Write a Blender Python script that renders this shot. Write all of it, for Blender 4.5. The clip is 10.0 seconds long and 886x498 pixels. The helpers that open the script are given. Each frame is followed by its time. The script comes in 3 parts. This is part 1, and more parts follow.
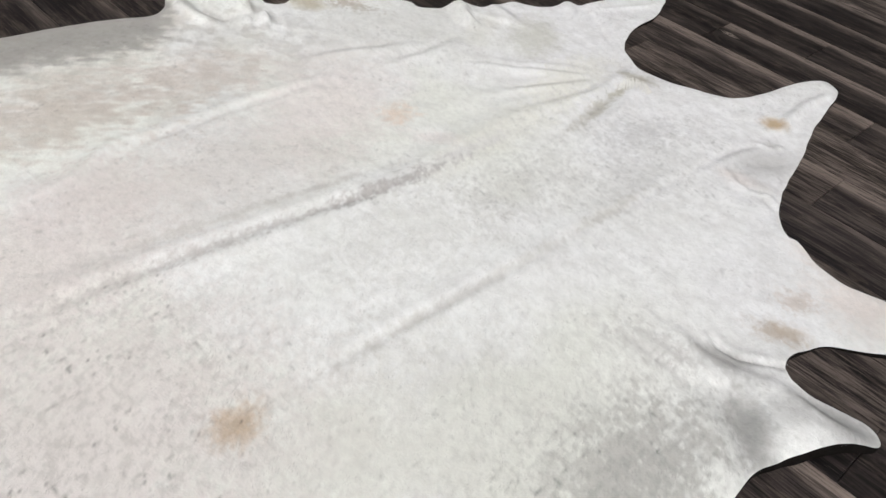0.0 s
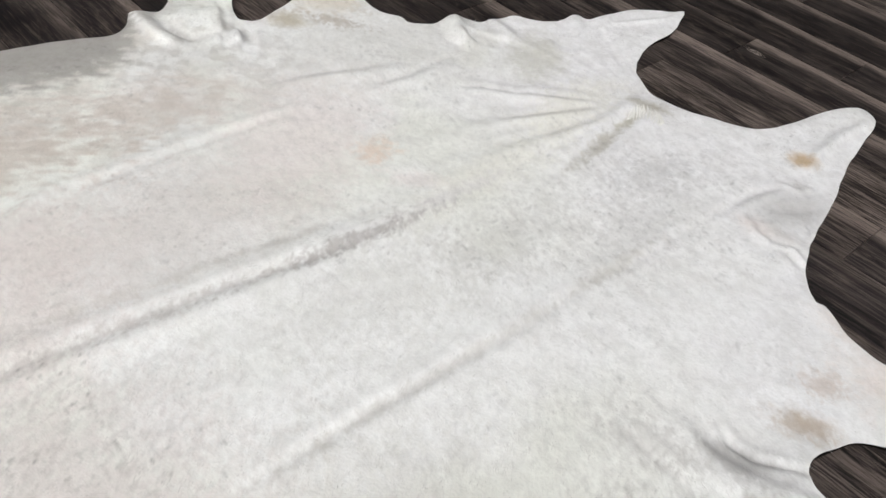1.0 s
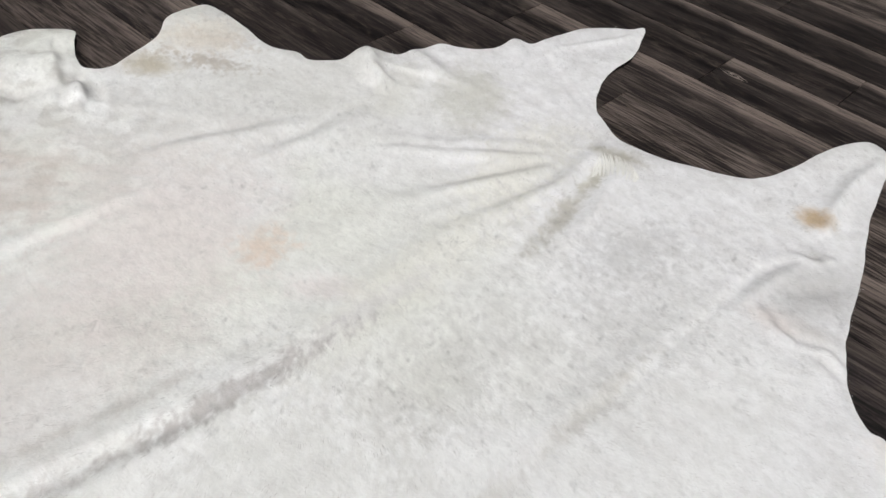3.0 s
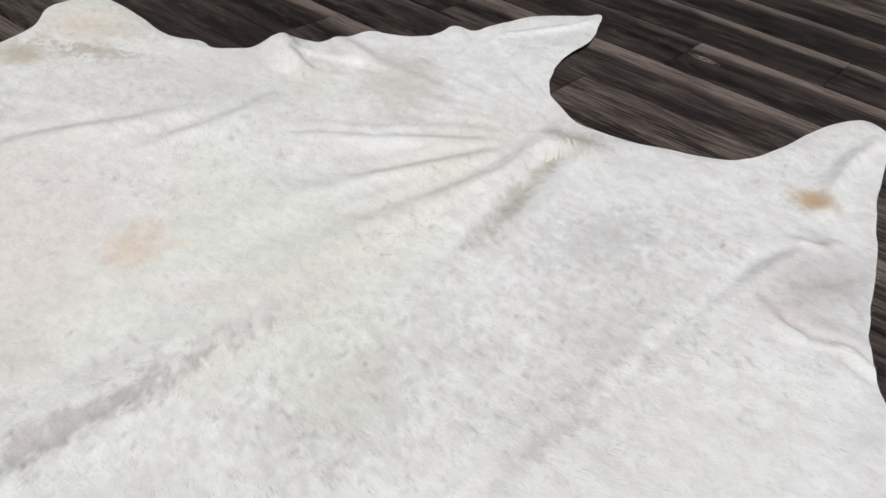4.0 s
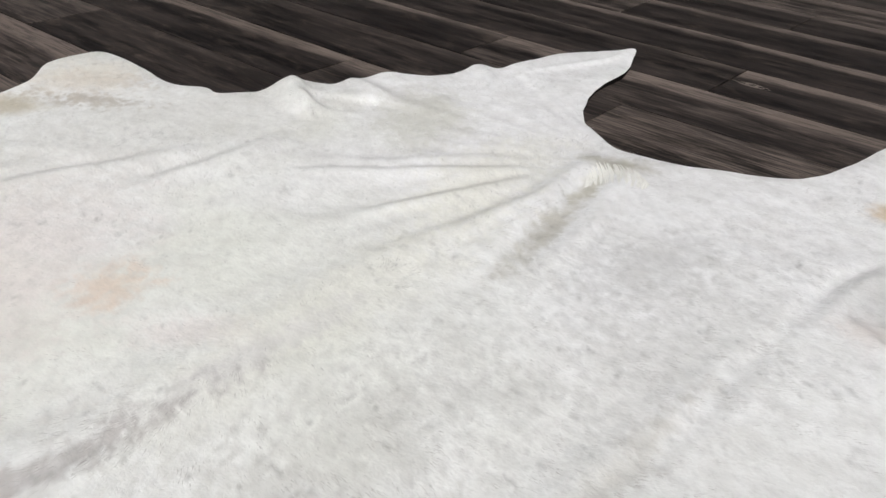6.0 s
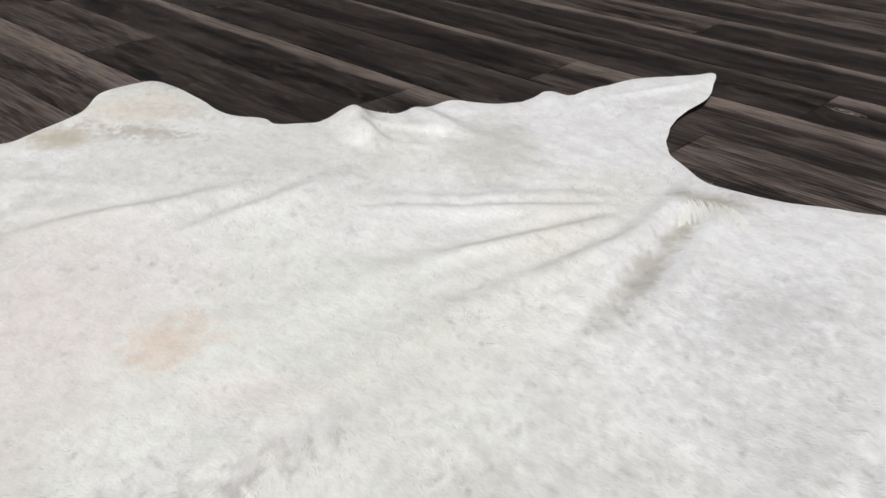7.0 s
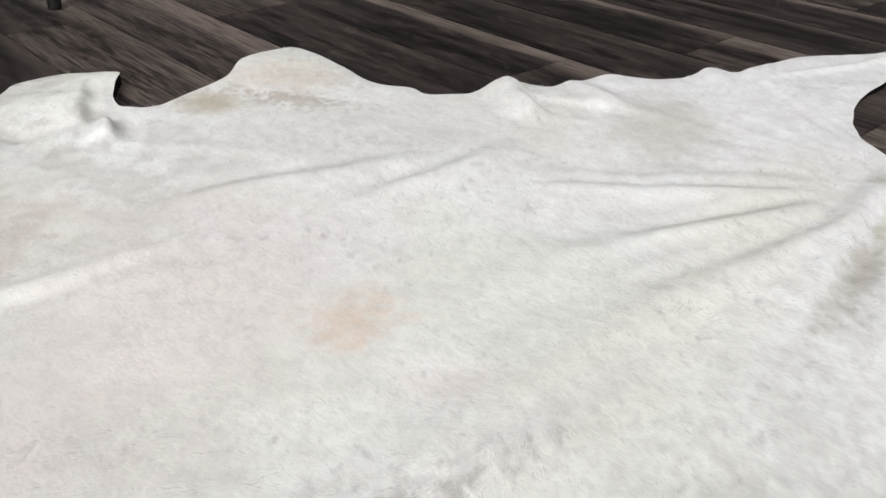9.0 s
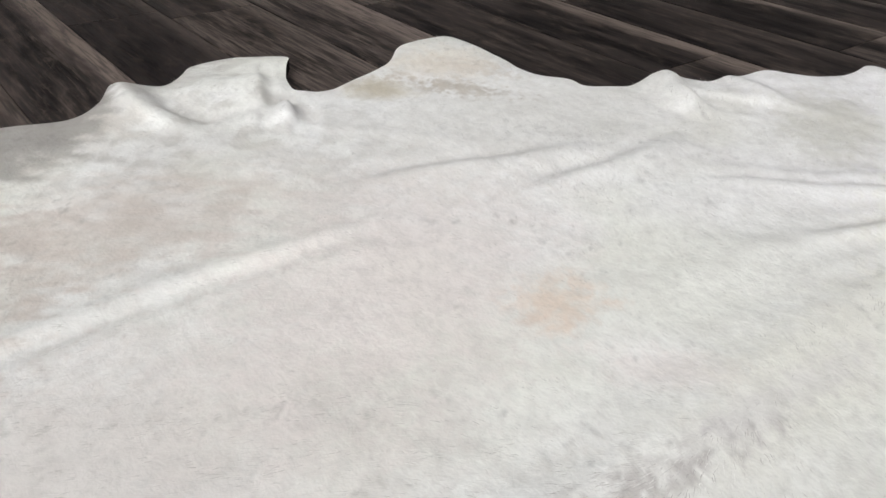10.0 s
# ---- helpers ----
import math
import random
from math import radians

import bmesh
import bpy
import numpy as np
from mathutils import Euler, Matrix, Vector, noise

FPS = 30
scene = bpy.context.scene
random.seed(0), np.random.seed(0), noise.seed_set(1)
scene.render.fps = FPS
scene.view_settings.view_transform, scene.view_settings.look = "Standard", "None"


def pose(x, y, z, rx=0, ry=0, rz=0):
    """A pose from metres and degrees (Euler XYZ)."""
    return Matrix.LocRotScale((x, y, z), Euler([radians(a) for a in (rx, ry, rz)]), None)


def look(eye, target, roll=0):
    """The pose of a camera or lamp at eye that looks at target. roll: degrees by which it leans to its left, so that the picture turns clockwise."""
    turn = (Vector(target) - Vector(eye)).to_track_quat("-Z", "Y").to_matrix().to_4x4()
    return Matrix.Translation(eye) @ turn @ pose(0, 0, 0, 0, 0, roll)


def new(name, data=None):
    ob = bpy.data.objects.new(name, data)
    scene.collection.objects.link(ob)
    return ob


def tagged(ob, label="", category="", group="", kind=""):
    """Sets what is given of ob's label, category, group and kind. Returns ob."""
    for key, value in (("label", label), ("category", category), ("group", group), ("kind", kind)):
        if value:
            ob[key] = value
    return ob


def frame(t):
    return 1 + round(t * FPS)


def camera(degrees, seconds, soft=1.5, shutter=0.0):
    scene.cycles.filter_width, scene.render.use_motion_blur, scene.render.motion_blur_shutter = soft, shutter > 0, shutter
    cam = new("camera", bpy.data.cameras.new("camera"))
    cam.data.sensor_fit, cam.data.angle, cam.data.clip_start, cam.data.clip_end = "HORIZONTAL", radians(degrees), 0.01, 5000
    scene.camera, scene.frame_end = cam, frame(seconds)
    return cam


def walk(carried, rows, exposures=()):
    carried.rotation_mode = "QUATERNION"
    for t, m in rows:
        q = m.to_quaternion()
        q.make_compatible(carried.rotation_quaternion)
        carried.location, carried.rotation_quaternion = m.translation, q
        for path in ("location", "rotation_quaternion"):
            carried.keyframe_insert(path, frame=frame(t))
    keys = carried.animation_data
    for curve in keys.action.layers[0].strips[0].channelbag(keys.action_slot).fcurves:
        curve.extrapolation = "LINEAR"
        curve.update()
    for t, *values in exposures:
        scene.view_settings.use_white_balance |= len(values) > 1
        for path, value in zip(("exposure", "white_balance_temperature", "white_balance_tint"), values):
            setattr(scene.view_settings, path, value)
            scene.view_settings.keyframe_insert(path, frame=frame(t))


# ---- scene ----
import functools

cam = camera(54.7, 10.0)
PATH = [
    (0, (-0.136, 0.341, 1.137), (-1.12, 1.493, -0.168), 9.1),
    (0.5, (-0.198, 0.468, 1.126), (-1.192, 1.594, -0.194), 8.7),
    (1, (-0.264, 0.598, 1.114), (-1.269, 1.692, -0.225), 8.3),
    (1.5, (-0.326, 0.681, 1.104), (-1.327, 1.755, -0.254), 7.8),
    (2, (-0.412, 0.761, 1.08), (-1.382, 1.844, -0.294), 7.9),
    (2.5, (-0.518, 0.861, 1.039), (-1.428, 1.998, -0.332), 8.9),
    (4, (-0.611, 1.138, 0.693), (-1.546, 2.437, -0.507), 7.2),
    (4.5, (-0.607, 1.176, 0.594), (-1.58, 2.504, -0.543), 5.8),
    (5, (-0.616, 1.189, 0.559), (-1.625, 2.53, -0.529), 4.6),
    (6.5, (-0.683, 1.251, 0.526), (-1.825, 2.555, -0.471), 1.8),
    (7, (-0.745, 1.268, 0.511), (-1.928, 2.546, -0.47), 1.2),
    (7.5, (-0.793, 1.264, 0.485), (-2.009, 2.516, -0.492), 0.8),
    (8, (-0.829, 1.274, 0.484), (-2.063, 2.505, -0.498), 0.8),
    (8.5, (-0.856, 1.258, 0.467), (-2.107, 2.46, -0.528), 0.9),
    (9, (-0.882, 1.219, 0.467), (-2.159, 2.374, -0.55), 0.9),
    (9.5, (-0.917, 1.162, 0.47), (-2.239, 2.255, -0.56), 0.8),
    (10, (-0.941, 1.101, 0.48), (-2.31, 2.12, -0.562), 0.4),
]
walk(cam, [(t, look(eye, target, roll)) for t, eye, target, roll in PATH],
     [(0, -0.03), (2, -0.06), (4, -0.03), (6.5, 0.0), (7.5, 0.03), (9, 0.0), (9.5, -0.04), (10, -0.08)])
# ---------------------------------------------------------------- light
world = bpy.data.worlds.new("sky")
scene.world = world
world.use_nodes = True
sky = world.node_tree.nodes.new("ShaderNodeTexSky")
sky.sky_type, sky.sun_disc = "NISHITA", False
SUN_UP, SUN_FROM = 35.0, (0.50, -0.866)  # degrees over the horizon; the way to the sun, in plan
sky.sun_elevation, sky.sun_rotation = radians(SUN_UP), math.atan2(SUN_FROM[0], SUN_FROM[1])
world.node_tree.links.new(sky.outputs[0], world.node_tree.nodes["Background"].inputs[0])
world.node_tree.nodes["Background"].inputs[1].default_value = 0.045

sun = bpy.data.lights.new("sun", "SUN")
sun.energy, sun.angle, sun.color = 1.5, radians(9), (1.0, 0.987, 0.965)
flat = math.cos(radians(SUN_UP))
new("sun", sun).matrix_world = look((SUN_FROM[0] * flat * 20, SUN_FROM[1] * flat * 20, math.sin(radians(SUN_UP)) * 20), (0, 0, 0))

# a tall show room: the planks run along x, an unseen glazed front added on the low-y side lets the sun in, two unseen
# square lamps added on the ceiling give fill
X0, X1, Y0, Y1, TALL = -4.7, 4.2, -1.4, 4.9, 5.0
WIN_X0, WIN_X1, WIN_Z0, WIN_Z1 = -3.4, 4.1, 0.12, 4.85
FILL_LAMPS = ((-2.2, 3.1, 1.0, 37), (0.5, 2.7, 1.0, 50))  # x, y, side, watts


def area_lamp(name, place, target, wide, high, watts, colour):
    data = bpy.data.lights.new(name, "AREA")
    data.shape, data.size, data.size_y, data.energy, data.color = "RECTANGLE", wide, high, watts, colour
    ob = new(name, data)
    ob.matrix_world = look(place, target)
    return ob


# fill from unseen lamps, added to soften the sun and even out the hide
for lx, ly, side, watts in FILL_LAMPS:
    area_lamp("ceiling_fill_light", (lx, ly, TALL - 0.09), (lx, ly, 0), side - 0.06, side - 0.06, watts, (1.0, 0.985, 0.985))


# ---------------------------------------------------------------- materials
class Nodes:
    """A small builder for node materials."""

    def __init__(self, name):
        self.mat = bpy.data.materials.new(name)
        self.mat.use_nodes = True
        self.tree = self.mat.node_tree
        self.bsdf = self.tree.nodes["Principled BSDF"]

    def add(self, kind, **inputs):
        node = self.tree.nodes.new("ShaderNode" + kind)
        for key, value in inputs.items():
            self.feed(node.inputs[key.replace("_", " ")], value)
        return node

    def feed(self, socket, value):
        if isinstance(value, bpy.types.NodeSocket):
            self.tree.links.new(value, socket)
        else:
            socket.default_value = value

    def coords(self, scale=(1, 1, 1), shift=None, kind="Object"):
        at = self.add("TexCoord").outputs[kind]
        m = self.add("Mapping", Vector=at, Scale=scale)
        if shift is not None:
            self.feed(m.inputs["Location"], shift)
        return m.outputs[0]

    def noise(self, vector, scale, detail=4.0, rough=0.55, warp=0.0):
        return self.add("TexNoise", Vector=vector, Scale=scale, Detail=detail, Roughness=rough, Distortion=warp).outputs["Fac"]

    def math(self, op, a, b=0.0, clamp=False):
        node = self.tree.nodes.new("ShaderNodeMath")
        node.operation, node.use_clamp = op, clamp
        self.feed(node.inputs[0], a)
        self.feed(node.inputs[1], b)
        return node.outputs[0]

    def ramp(self, value, low, high, out0=0.0, out1=1.0):
        node = self.add("MapRange", Value=value)
        node.interpolation_type = "SMOOTHSTEP"
        for key, v in (("From Min", low), ("From Max", high), ("To Min", out0), ("To Max", out1)):
            self.feed(node.inputs[key], v)
        return node.outputs[0]

    def mix(self, fac, a, b, mode="MIX"):
        node = self.tree.nodes.new("ShaderNodeMix")
        node.data_type, node.blend_type = "RGBA", mode
        self.feed(node.inputs[0], fac)
        self.feed(node.inputs[6], a)
        self.feed(node.inputs[7], b)
        return node.outputs[2]

    def bump(self, height, strength, distance):
        node = self.add("Bump", Height=height, Strength=strength, Distance=distance)
        self.feed(self.bsdf.inputs["Normal"], node.outputs[0])

    def done(self, colour, rough=0.5, **more):
        self.feed(self.bsdf.inputs["Base Color"], colour)
        self.feed(self.bsdf.inputs["Roughness"], rough)
        for key, value in more.items():
            self.feed(self.bsdf.inputs[key.replace("_", " ")], value)
        return self.mat


def plank_material():
    """Dark weathered wood-look planks. Each plank's own colour says: red, how strong the pale streak along its far edge
    is; green, its width;
    blue, how grey the board is, painted floor haze included; alpha, how much pale figure runs over the whole board."""
    n = Nodes("dark_wood_plank")
    info = n.add("ObjectInfo")
    luck = info.outputs["Random"]
    own = n.add("SeparateColor", Color=info.outputs["Color"])
    strong, broad, grey, figured = own.outputs[0], own.outputs[1], own.outputs[2], info.outputs["Alpha"]
    shift = n.add("CombineXYZ", X=n.math("MULTIPLY", luck, 37.0), Y=n.math("MULTIPLY", luck, 11.0), Z=n.math("MULTIPLY", luck, 53.0)).outputs[0]
    y = n.add("SeparateXYZ", Vector=n.coords()).outputs["Y"]
    bands = n.noise(n.coords((3.2, 26.0, 1.0), shift), 1.0, 7.0, 0.66, 0.5)
    figure = n.noise(n.coords((1.5, 17.0, 1.0), shift), 1.0, 3.0, 0.5, 1.6)
    fibres = n.noise(n.coords((11.0, 190.0, 1.0), shift), 1.0, 4.0, 0.65, 0.2)
    clouds = n.noise(n.coords((9.0, 26.0, 1.0), shift), 1.0, 6.0, 0.74, 0.9)
    wander = n.noise(n.coords((2.2, 1.0, 1.0), shift), 1.0, 5.0, 0.65)
    smoke = n.noise(n.coords((1.6, 4.0, 1.0), shift), 1.0, 4.0, 0.55, 0.6)
    pale = n.mix(smoke, (0.262, 0.208, 0.176, 1), (0.200, 0.165, 0.150, 1))
    colour = n.mix(n.ramp(bands, 0.40, 0.62), (0.0050, 0.0041, 0.0046, 1), (0.0310, 0.0246, 0.0236, 1))
    dim = n.mix(n.ramp(bands, 0.34, 0.68), (0.0110, 0.0094, 0.0102, 1), (0.0780, 0.0650, 0.0625, 1))
    colour = n.mix(grey, colour, dim)
    # loops of fine growth lines, and soft pale clouds drawn out along the board
    lines = n.math("PINGPONG", n.math("MULTIPLY", figure, 8.0), 0.5)
    colour = n.mix(n.math("MULTIPLY", n.ramp(lines, 0.22, 0.48, 0.0, 0.5), n.math("ADD", figured, 0.25)), colour, (0.098, 0.076, 0.064, 1))
    colour = n.mix(n.math("MULTIPLY", n.ramp(clouds, 0.51, 0.67, 0.0, 0.85), n.math("ADD", n.math("MULTIPLY", figured, 0.5), 0.5)), colour, (0.110, 0.086, 0.072, 1))
    # pale figure over the whole board
    drawn = n.ramp(n.math("ADD", n.math("MULTIPLY", bands, 0.6), n.math("MULTIPLY", fibres, 0.5)), 0.48, 0.68)
    colour = n.mix(n.math("MULTIPLY", n.math("MULTIPLY", drawn, figured), 0.85), colour, pale)
    # the streak along one long edge, sharp at the seam, fraying into the board
    depth = n.math("SUBTRACT", 0.0867, y)
    depth = n.math("ADD", depth, n.math("MULTIPLY", n.math("SUBTRACT", wander, 0.5), 0.05))
    depth = n.math("ADD", depth, n.math("MULTIPLY", n.math("SUBTRACT", bands, 0.5), 0.10))
    depth = n.math("ADD", depth, n.math("MULTIPLY", n.math("SUBTRACT", fibres, 0.5), 0.045))
    reach = n.math("MULTIPLY", broad, 0.12)
    streak = n.ramp(n.math("SUBTRACT", depth, reach), -0.014, 0.012, 1.0, 0.0)
    streak = n.math("MULTIPLY", streak, n.ramp(smoke, 0.30, 0.55, 0.65, 1.0))
    colour = n.mix(n.math("MULTIPLY", n.math("MULTIPLY", streak, strong), 0.92), colour, pale)
    thin = n.ramp(n.noise(n.coords((1.2, 55.0, 1.0), shift), 1.0, 5.0, 0.6, 0.2), 0.60, 0.74, 0.0, 0.5)
    colour = n.mix(thin, colour, (0.120, 0.096, 0.084, 1))
    colour = n.mix(n.ramp(fibres, 0.35, 0.58, 0.72, 0.0), colour, (0.0050, 0.0042, 0.0044, 1))
    colour = n.mix(n.ramp(fibres, 0.58, 0.76, 0.0, 0.30), colour, (0.22, 0.178, 0.158, 1))
    n.bump(n.math("ADD", fibres, n.math("MULTIPLY", bands, 0.6)), 0.4, 0.0006)
    return n.done(colour, n.ramp(fibres, 0.3, 0.7, 0.44, 0.60), Specular_IOR_Level=0.10)


def hide_material():
    """Short-haired cowhide; the coat's markings and its painted shade come with the surface."""
    n = Nodes("cowhide_coat")
    coat = n.add("Attribute")
    coat.attribute_name = "coat"
    fine = n.noise(n.coords((240.0, 170.0, 100.0)), 1.0, 3.0, 0.6)
    tufts = n.noise(n.coords((55.0, 38.0, 30.0)), 1.0, 4.0, 0.6, 0.6)
    soft = n.noise(n.coords((9.0, 7.0, 5.0)), 1.0, 4.0, 0.55)
    colour = n.mix(n.ramp(tufts, 0.40, 0.66, 0.0, 0.14), coat.outputs["Color"], (0.40, 0.39, 0.37, 1))
    colour = n.mix(n.ramp(fine, 0.52, 0.74, 0.0, 0.13), colour, (0.34, 0.32, 0.30, 1))
    colour = n.mix(n.ramp(soft, 0.45, 0.7, 0.0, 0.05), colour, (0.52, 0.52, 0.45, 1))
    n.bump(n.math("ADD", fine, n.math("MULTIPLY", tufts, 1.6)), 0.40, 0.0018)
    return n.done(colour, 0.75, Specular_IOR_Level=0.12)


def backing_and_gap_material():
    """The dark, matt underside and cut edge of the hide, and the black that stands in for shade under it."""
    n = Nodes("hide_backing_and_gap")
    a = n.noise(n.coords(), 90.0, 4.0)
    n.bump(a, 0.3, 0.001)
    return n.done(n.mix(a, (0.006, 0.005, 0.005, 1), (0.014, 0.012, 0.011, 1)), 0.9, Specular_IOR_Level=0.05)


def hair_material():
    n = Nodes("hair_strand")
    coat = n.add("Attribute")
    coat.attribute_name = "coat"
    skin = n.add("Attribute")
    skin.attribute_name = "skin"
    turn = n.add("VectorTransform", Vector=skin.outputs["Vector"])
    turn.vector_type, turn.convert_from, turn.convert_to = "NORMAL", "OBJECT", "WORLD"
    return n.done(coat.outputs["Color"], 0.75, Specular_IOR_Level=0.1, Normal=turn.outputs[0])


def paint_material(name, colour, rough=0.6):
    n = Nodes(name)
    a = n.noise(n.coords(), 14.0, 5.0)
    b = n.noise(n.coords(), 260.0, 2.0)
    dull = tuple(c * 0.92 for c in colour[:3]) + (1,)
    n.bump(b, 0.2, 0.0008)
    return n.done(n.mix(n.ramp(a, 0.35, 0.7), colour, dull), rough)


def metal_material():
    n = Nodes("black_metal")
    a = n.noise(n.coords((1, 1, 0.05)), 400.0, 3.0)
    return n.done(n.mix(a, (0.010, 0.010, 0.011, 1), (0.022, 0.021, 0.021, 1)), n.ramp(a, 0.3, 0.7, 0.38, 0.52))


def rubber_material():
    n = Nodes("black_rubber")
    a = n.noise(n.coords(), 120.0, 3.0)
    return n.done(n.mix(a, (0.006, 0.006, 0.006, 1), (0.014, 0.013, 0.013, 1)), 0.6)


def glass_material():
    n = Nodes("window_glass")
    return n.done((1, 1, 1, 1), 0.02, Transmission_Weight=1.0, IOR=1.45)


def lamp_material():
    n = Nodes("lamp_diffuser")
    return n.done((0.9, 0.9, 0.88, 1), 0.5, Emission_Color=(1.0, 0.97, 0.92, 1), Emission_Strength=2.0)


PLANK, HIDE, HAIR, BACKING_AND_GAP = plank_material(), hide_material(), hair_material(), backing_and_gap_material()
WALL, CEIL, TRIM = paint_material("wall_paint", (0.30, 0.30, 0.30, 1)), paint_material("ceiling_paint", (0.62, 0.62, 0.62, 1)), paint_material("trim_paint", (0.78, 0.78, 0.77, 1), 0.4)
METAL, RUBBER, GLASS, DIFFUSER = metal_material(), rubber_material(), glass_material(), lamp_material()
TUFT = paint_material("cream_locks", (0.80, 0.80, 0.765, 1), 0.7)
KNOT = paint_material("pale_knot_wood", (0.26, 0.215, 0.185, 1), 0.6)
SEAT = paint_material("seat_fabric", (0.09, 0.09, 0.095, 1), 0.85)
UNDER = paint_material("subfloor", (0.02, 0.018, 0.017, 1), 0.9)


# ---------------------------------------------------------------- mesh helpers
def box(bm, x0, x1, y0, y1, z0, z1, bevel=0.0):
    made = bmesh.ops.create_cube(bm, size=1.0)["verts"]
    bmesh.ops.transform(bm, matrix=Matrix.LocRotScale(((x0 + x1) / 2, (y0 + y1) / 2, (z0 + z1) / 2), None, (x1 - x0, y1 - y0, z1 - z0)), verts=made)
    if bevel:
        bmesh.ops.bevel(bm, geom=[e for e in bm.edges if all(v in made for v in e.verts)], offset=bevel, segments=2, affect="EDGES", profile=0.5)
    return bm


def tube(bm, bottom, top, r0, r1, sides=24, bevel=0.0):
    axis = Vector(top) - Vector(bottom)
    m = Matrix.Translation((Vector(top) + Vector(bottom)) / 2) @ axis.to_track_quat("Z", "Y").to_matrix().to_4x4()
    bmesh.ops.create_cone(bm, cap_ends=True, segments=sides, radius1=r0, radius2=r1, depth=axis.length, matrix=m)
    if bevel:
        rims = [e for e in bm.edges if any(len(f.verts) > 4 for f in e.link_faces)]
        bmesh.ops.bevel(bm, geom=rims, offset=bevel, segments=2, affect="EDGES", profile=0.5)
    return bm


def mesh_from(name, bm, material, smooth=False):
    data = bpy.data.meshes.new(name)
    bm.to_mesh(data)
    bm.free()
    data.materials.append(material)
    if smooth:
        data.polygons.foreach_set("use_smooth", [True] * len(data.polygons))
    return data


def part(name, bm, material, parent, label="", smooth=False):
    ob = new(name, mesh_from(name, bm, material, smooth))
    ob.parent = parent
    if label:
        tagged(ob, label)
    return ob


# ---------------------------------------------------------------- room shell
T = 0.15
floor = new("floor", mesh_from("floor", box(bmesh.new(), X0 - T, X1 + T, Y0 - T, Y1 + T, -0.12, -0.008), UNDER))
tagged(floor, "dark weathered wood-look plank floor with pale streaks", "floor", kind="structure")


tagged(new("ground", mesh_from("ground", box(bmesh.new(), -60, 60, -80, Y0 - T - 0.002, -0.30, -0.02), paint_material("pale_paving", (0.30, 0.29, 0.28, 1), 0.9))),
       "pale paved ground outside the glazed front", "ground", kind="structure")


def wall(name, *spans):
    bm = bmesh.new()
    for s in spans:
        box(bm, *s)
    return tagged(new(name, mesh_from(name, bm, WALL)), "plain grey painted wall", "wall", kind="structure")


wall("wall_north", (X0 - T, X1 + T, Y1, Y1 + T, 0.0, TALL))
wall("wall_south", (X0 - T, WIN_X0, Y0 - T, Y0, 0.0, TALL), (WIN_X1, X1 + T, Y0 - T, Y0, 0.0, TALL),
     (WIN_X0, WIN_X1, Y0 - T, Y0, 0.0, WIN_Z0), (WIN_X0, WIN_X1, Y0 - T, Y0, WIN_Z1, TALL))
wall("wall_east", (X1, X1 + T, Y0, Y1, 0.0, TALL))
wall("wall_west", (X0 - T, X0, Y0, Y1, 0.0, TALL))
tagged(new("ceiling", mesh_from("ceiling", box(bmesh.new(), X0 - T, X1 + T, Y0 - T, Y1 + T, TALL, TALL + 0.12), CEIL)),
       "plain pale grey painted ceiling", "ceiling", kind="structure")

# glazing out of view, added so that sunlight reaches the hide
window = tagged(new("added_window_1"), "tall glazed front with slim white frames, unseen, added to let the sun in", "window", kind="structure")
for x0, x1, z0, z1 in ((WIN_X0, WIN_X1, WIN_Z0, WIN_Z0 + 0.05), (WIN_X0, WIN_X1, WIN_Z1 - 0.05, WIN_Z1),
                       (WIN_X0, WIN_X0 + 0.05, WIN_Z0 + 0.05, WIN_Z1 - 0.05), (WIN_X1 - 0.05, WIN_X1, WIN_Z0 + 0.05, WIN_Z1 - 0.05)):
    part("window_frame", box(bmesh.new(), x0, x1, Y0 - 0.10, Y0 - 0.05, z0, z1, 0.004), TRIM, window)
pane = part("pane", box(bmesh.new(), WIN_X0 + 0.05, WIN_X1 - 0.05, Y0 - 0.078, Y0 - 0.072, WIN_Z0 + 0.05, WIN_Z1 - 0.05), GLASS, window)
pane.visible_shadow = False

# bodies for the added fill lamps, out of view
for lx, ly, side, watts in FILL_LAMPS:
    lamp = tagged(new("ceiling_fill_lamp"), "flat white square ceiling lamp, lit, unseen, added as soft fill", "lamp", group="ceiling lamps")
    lamp.matrix_world = pose(lx, ly, TALL)
    h = side / 2
    part("frame", box(bmesh.new(), -h, h, -h, h, -0.06, 0.0, 0.006), TRIM, lamp)
    part("diffuser", box(bmesh.new(), -h + 0.03, h - 0.03, -h + 0.03, h - 0.03, -0.075, -0.0605, 0.004), DIFFUSER, lamp)


# ---------------------------------------------------------------- cowhide
HIDE_AT, HIDE_TURN = (-1.2186, 1.4873), 88.7
# Outline by limb, in the hide's own plane: x towards the rump, y to the far flank.
FAR_FLANK = ((-0.90, 0.98), (-0.70, 1.005), (-0.53, 0.992), (-0.391, 0.983), (-0.25, 0.955), (-0.138, 0.920),
             (-0.09, 0.975), (-0.054, 0.990), (-0.010, 0.980))
FAR_PAW = ((0.030, 1.012), (0.060, 1.045), (0.118, 1.050), (0.172, 1.020), (0.196, 0.971), (0.157, 0.897), (0.143, 0.848), (0.167, 0.818))
FAR_HIND = ((0.250, 0.841), (0.334, 0.882), (0.392, 0.932), (0.455, 0.945), (0.502, 0.936), (0.513, 0.850), (0.504, 0.724),
            (0.536, 0.660), (0.538, 0.619), (0.579, 0.587), (0.635, 0.588), (0.678, 0.584))
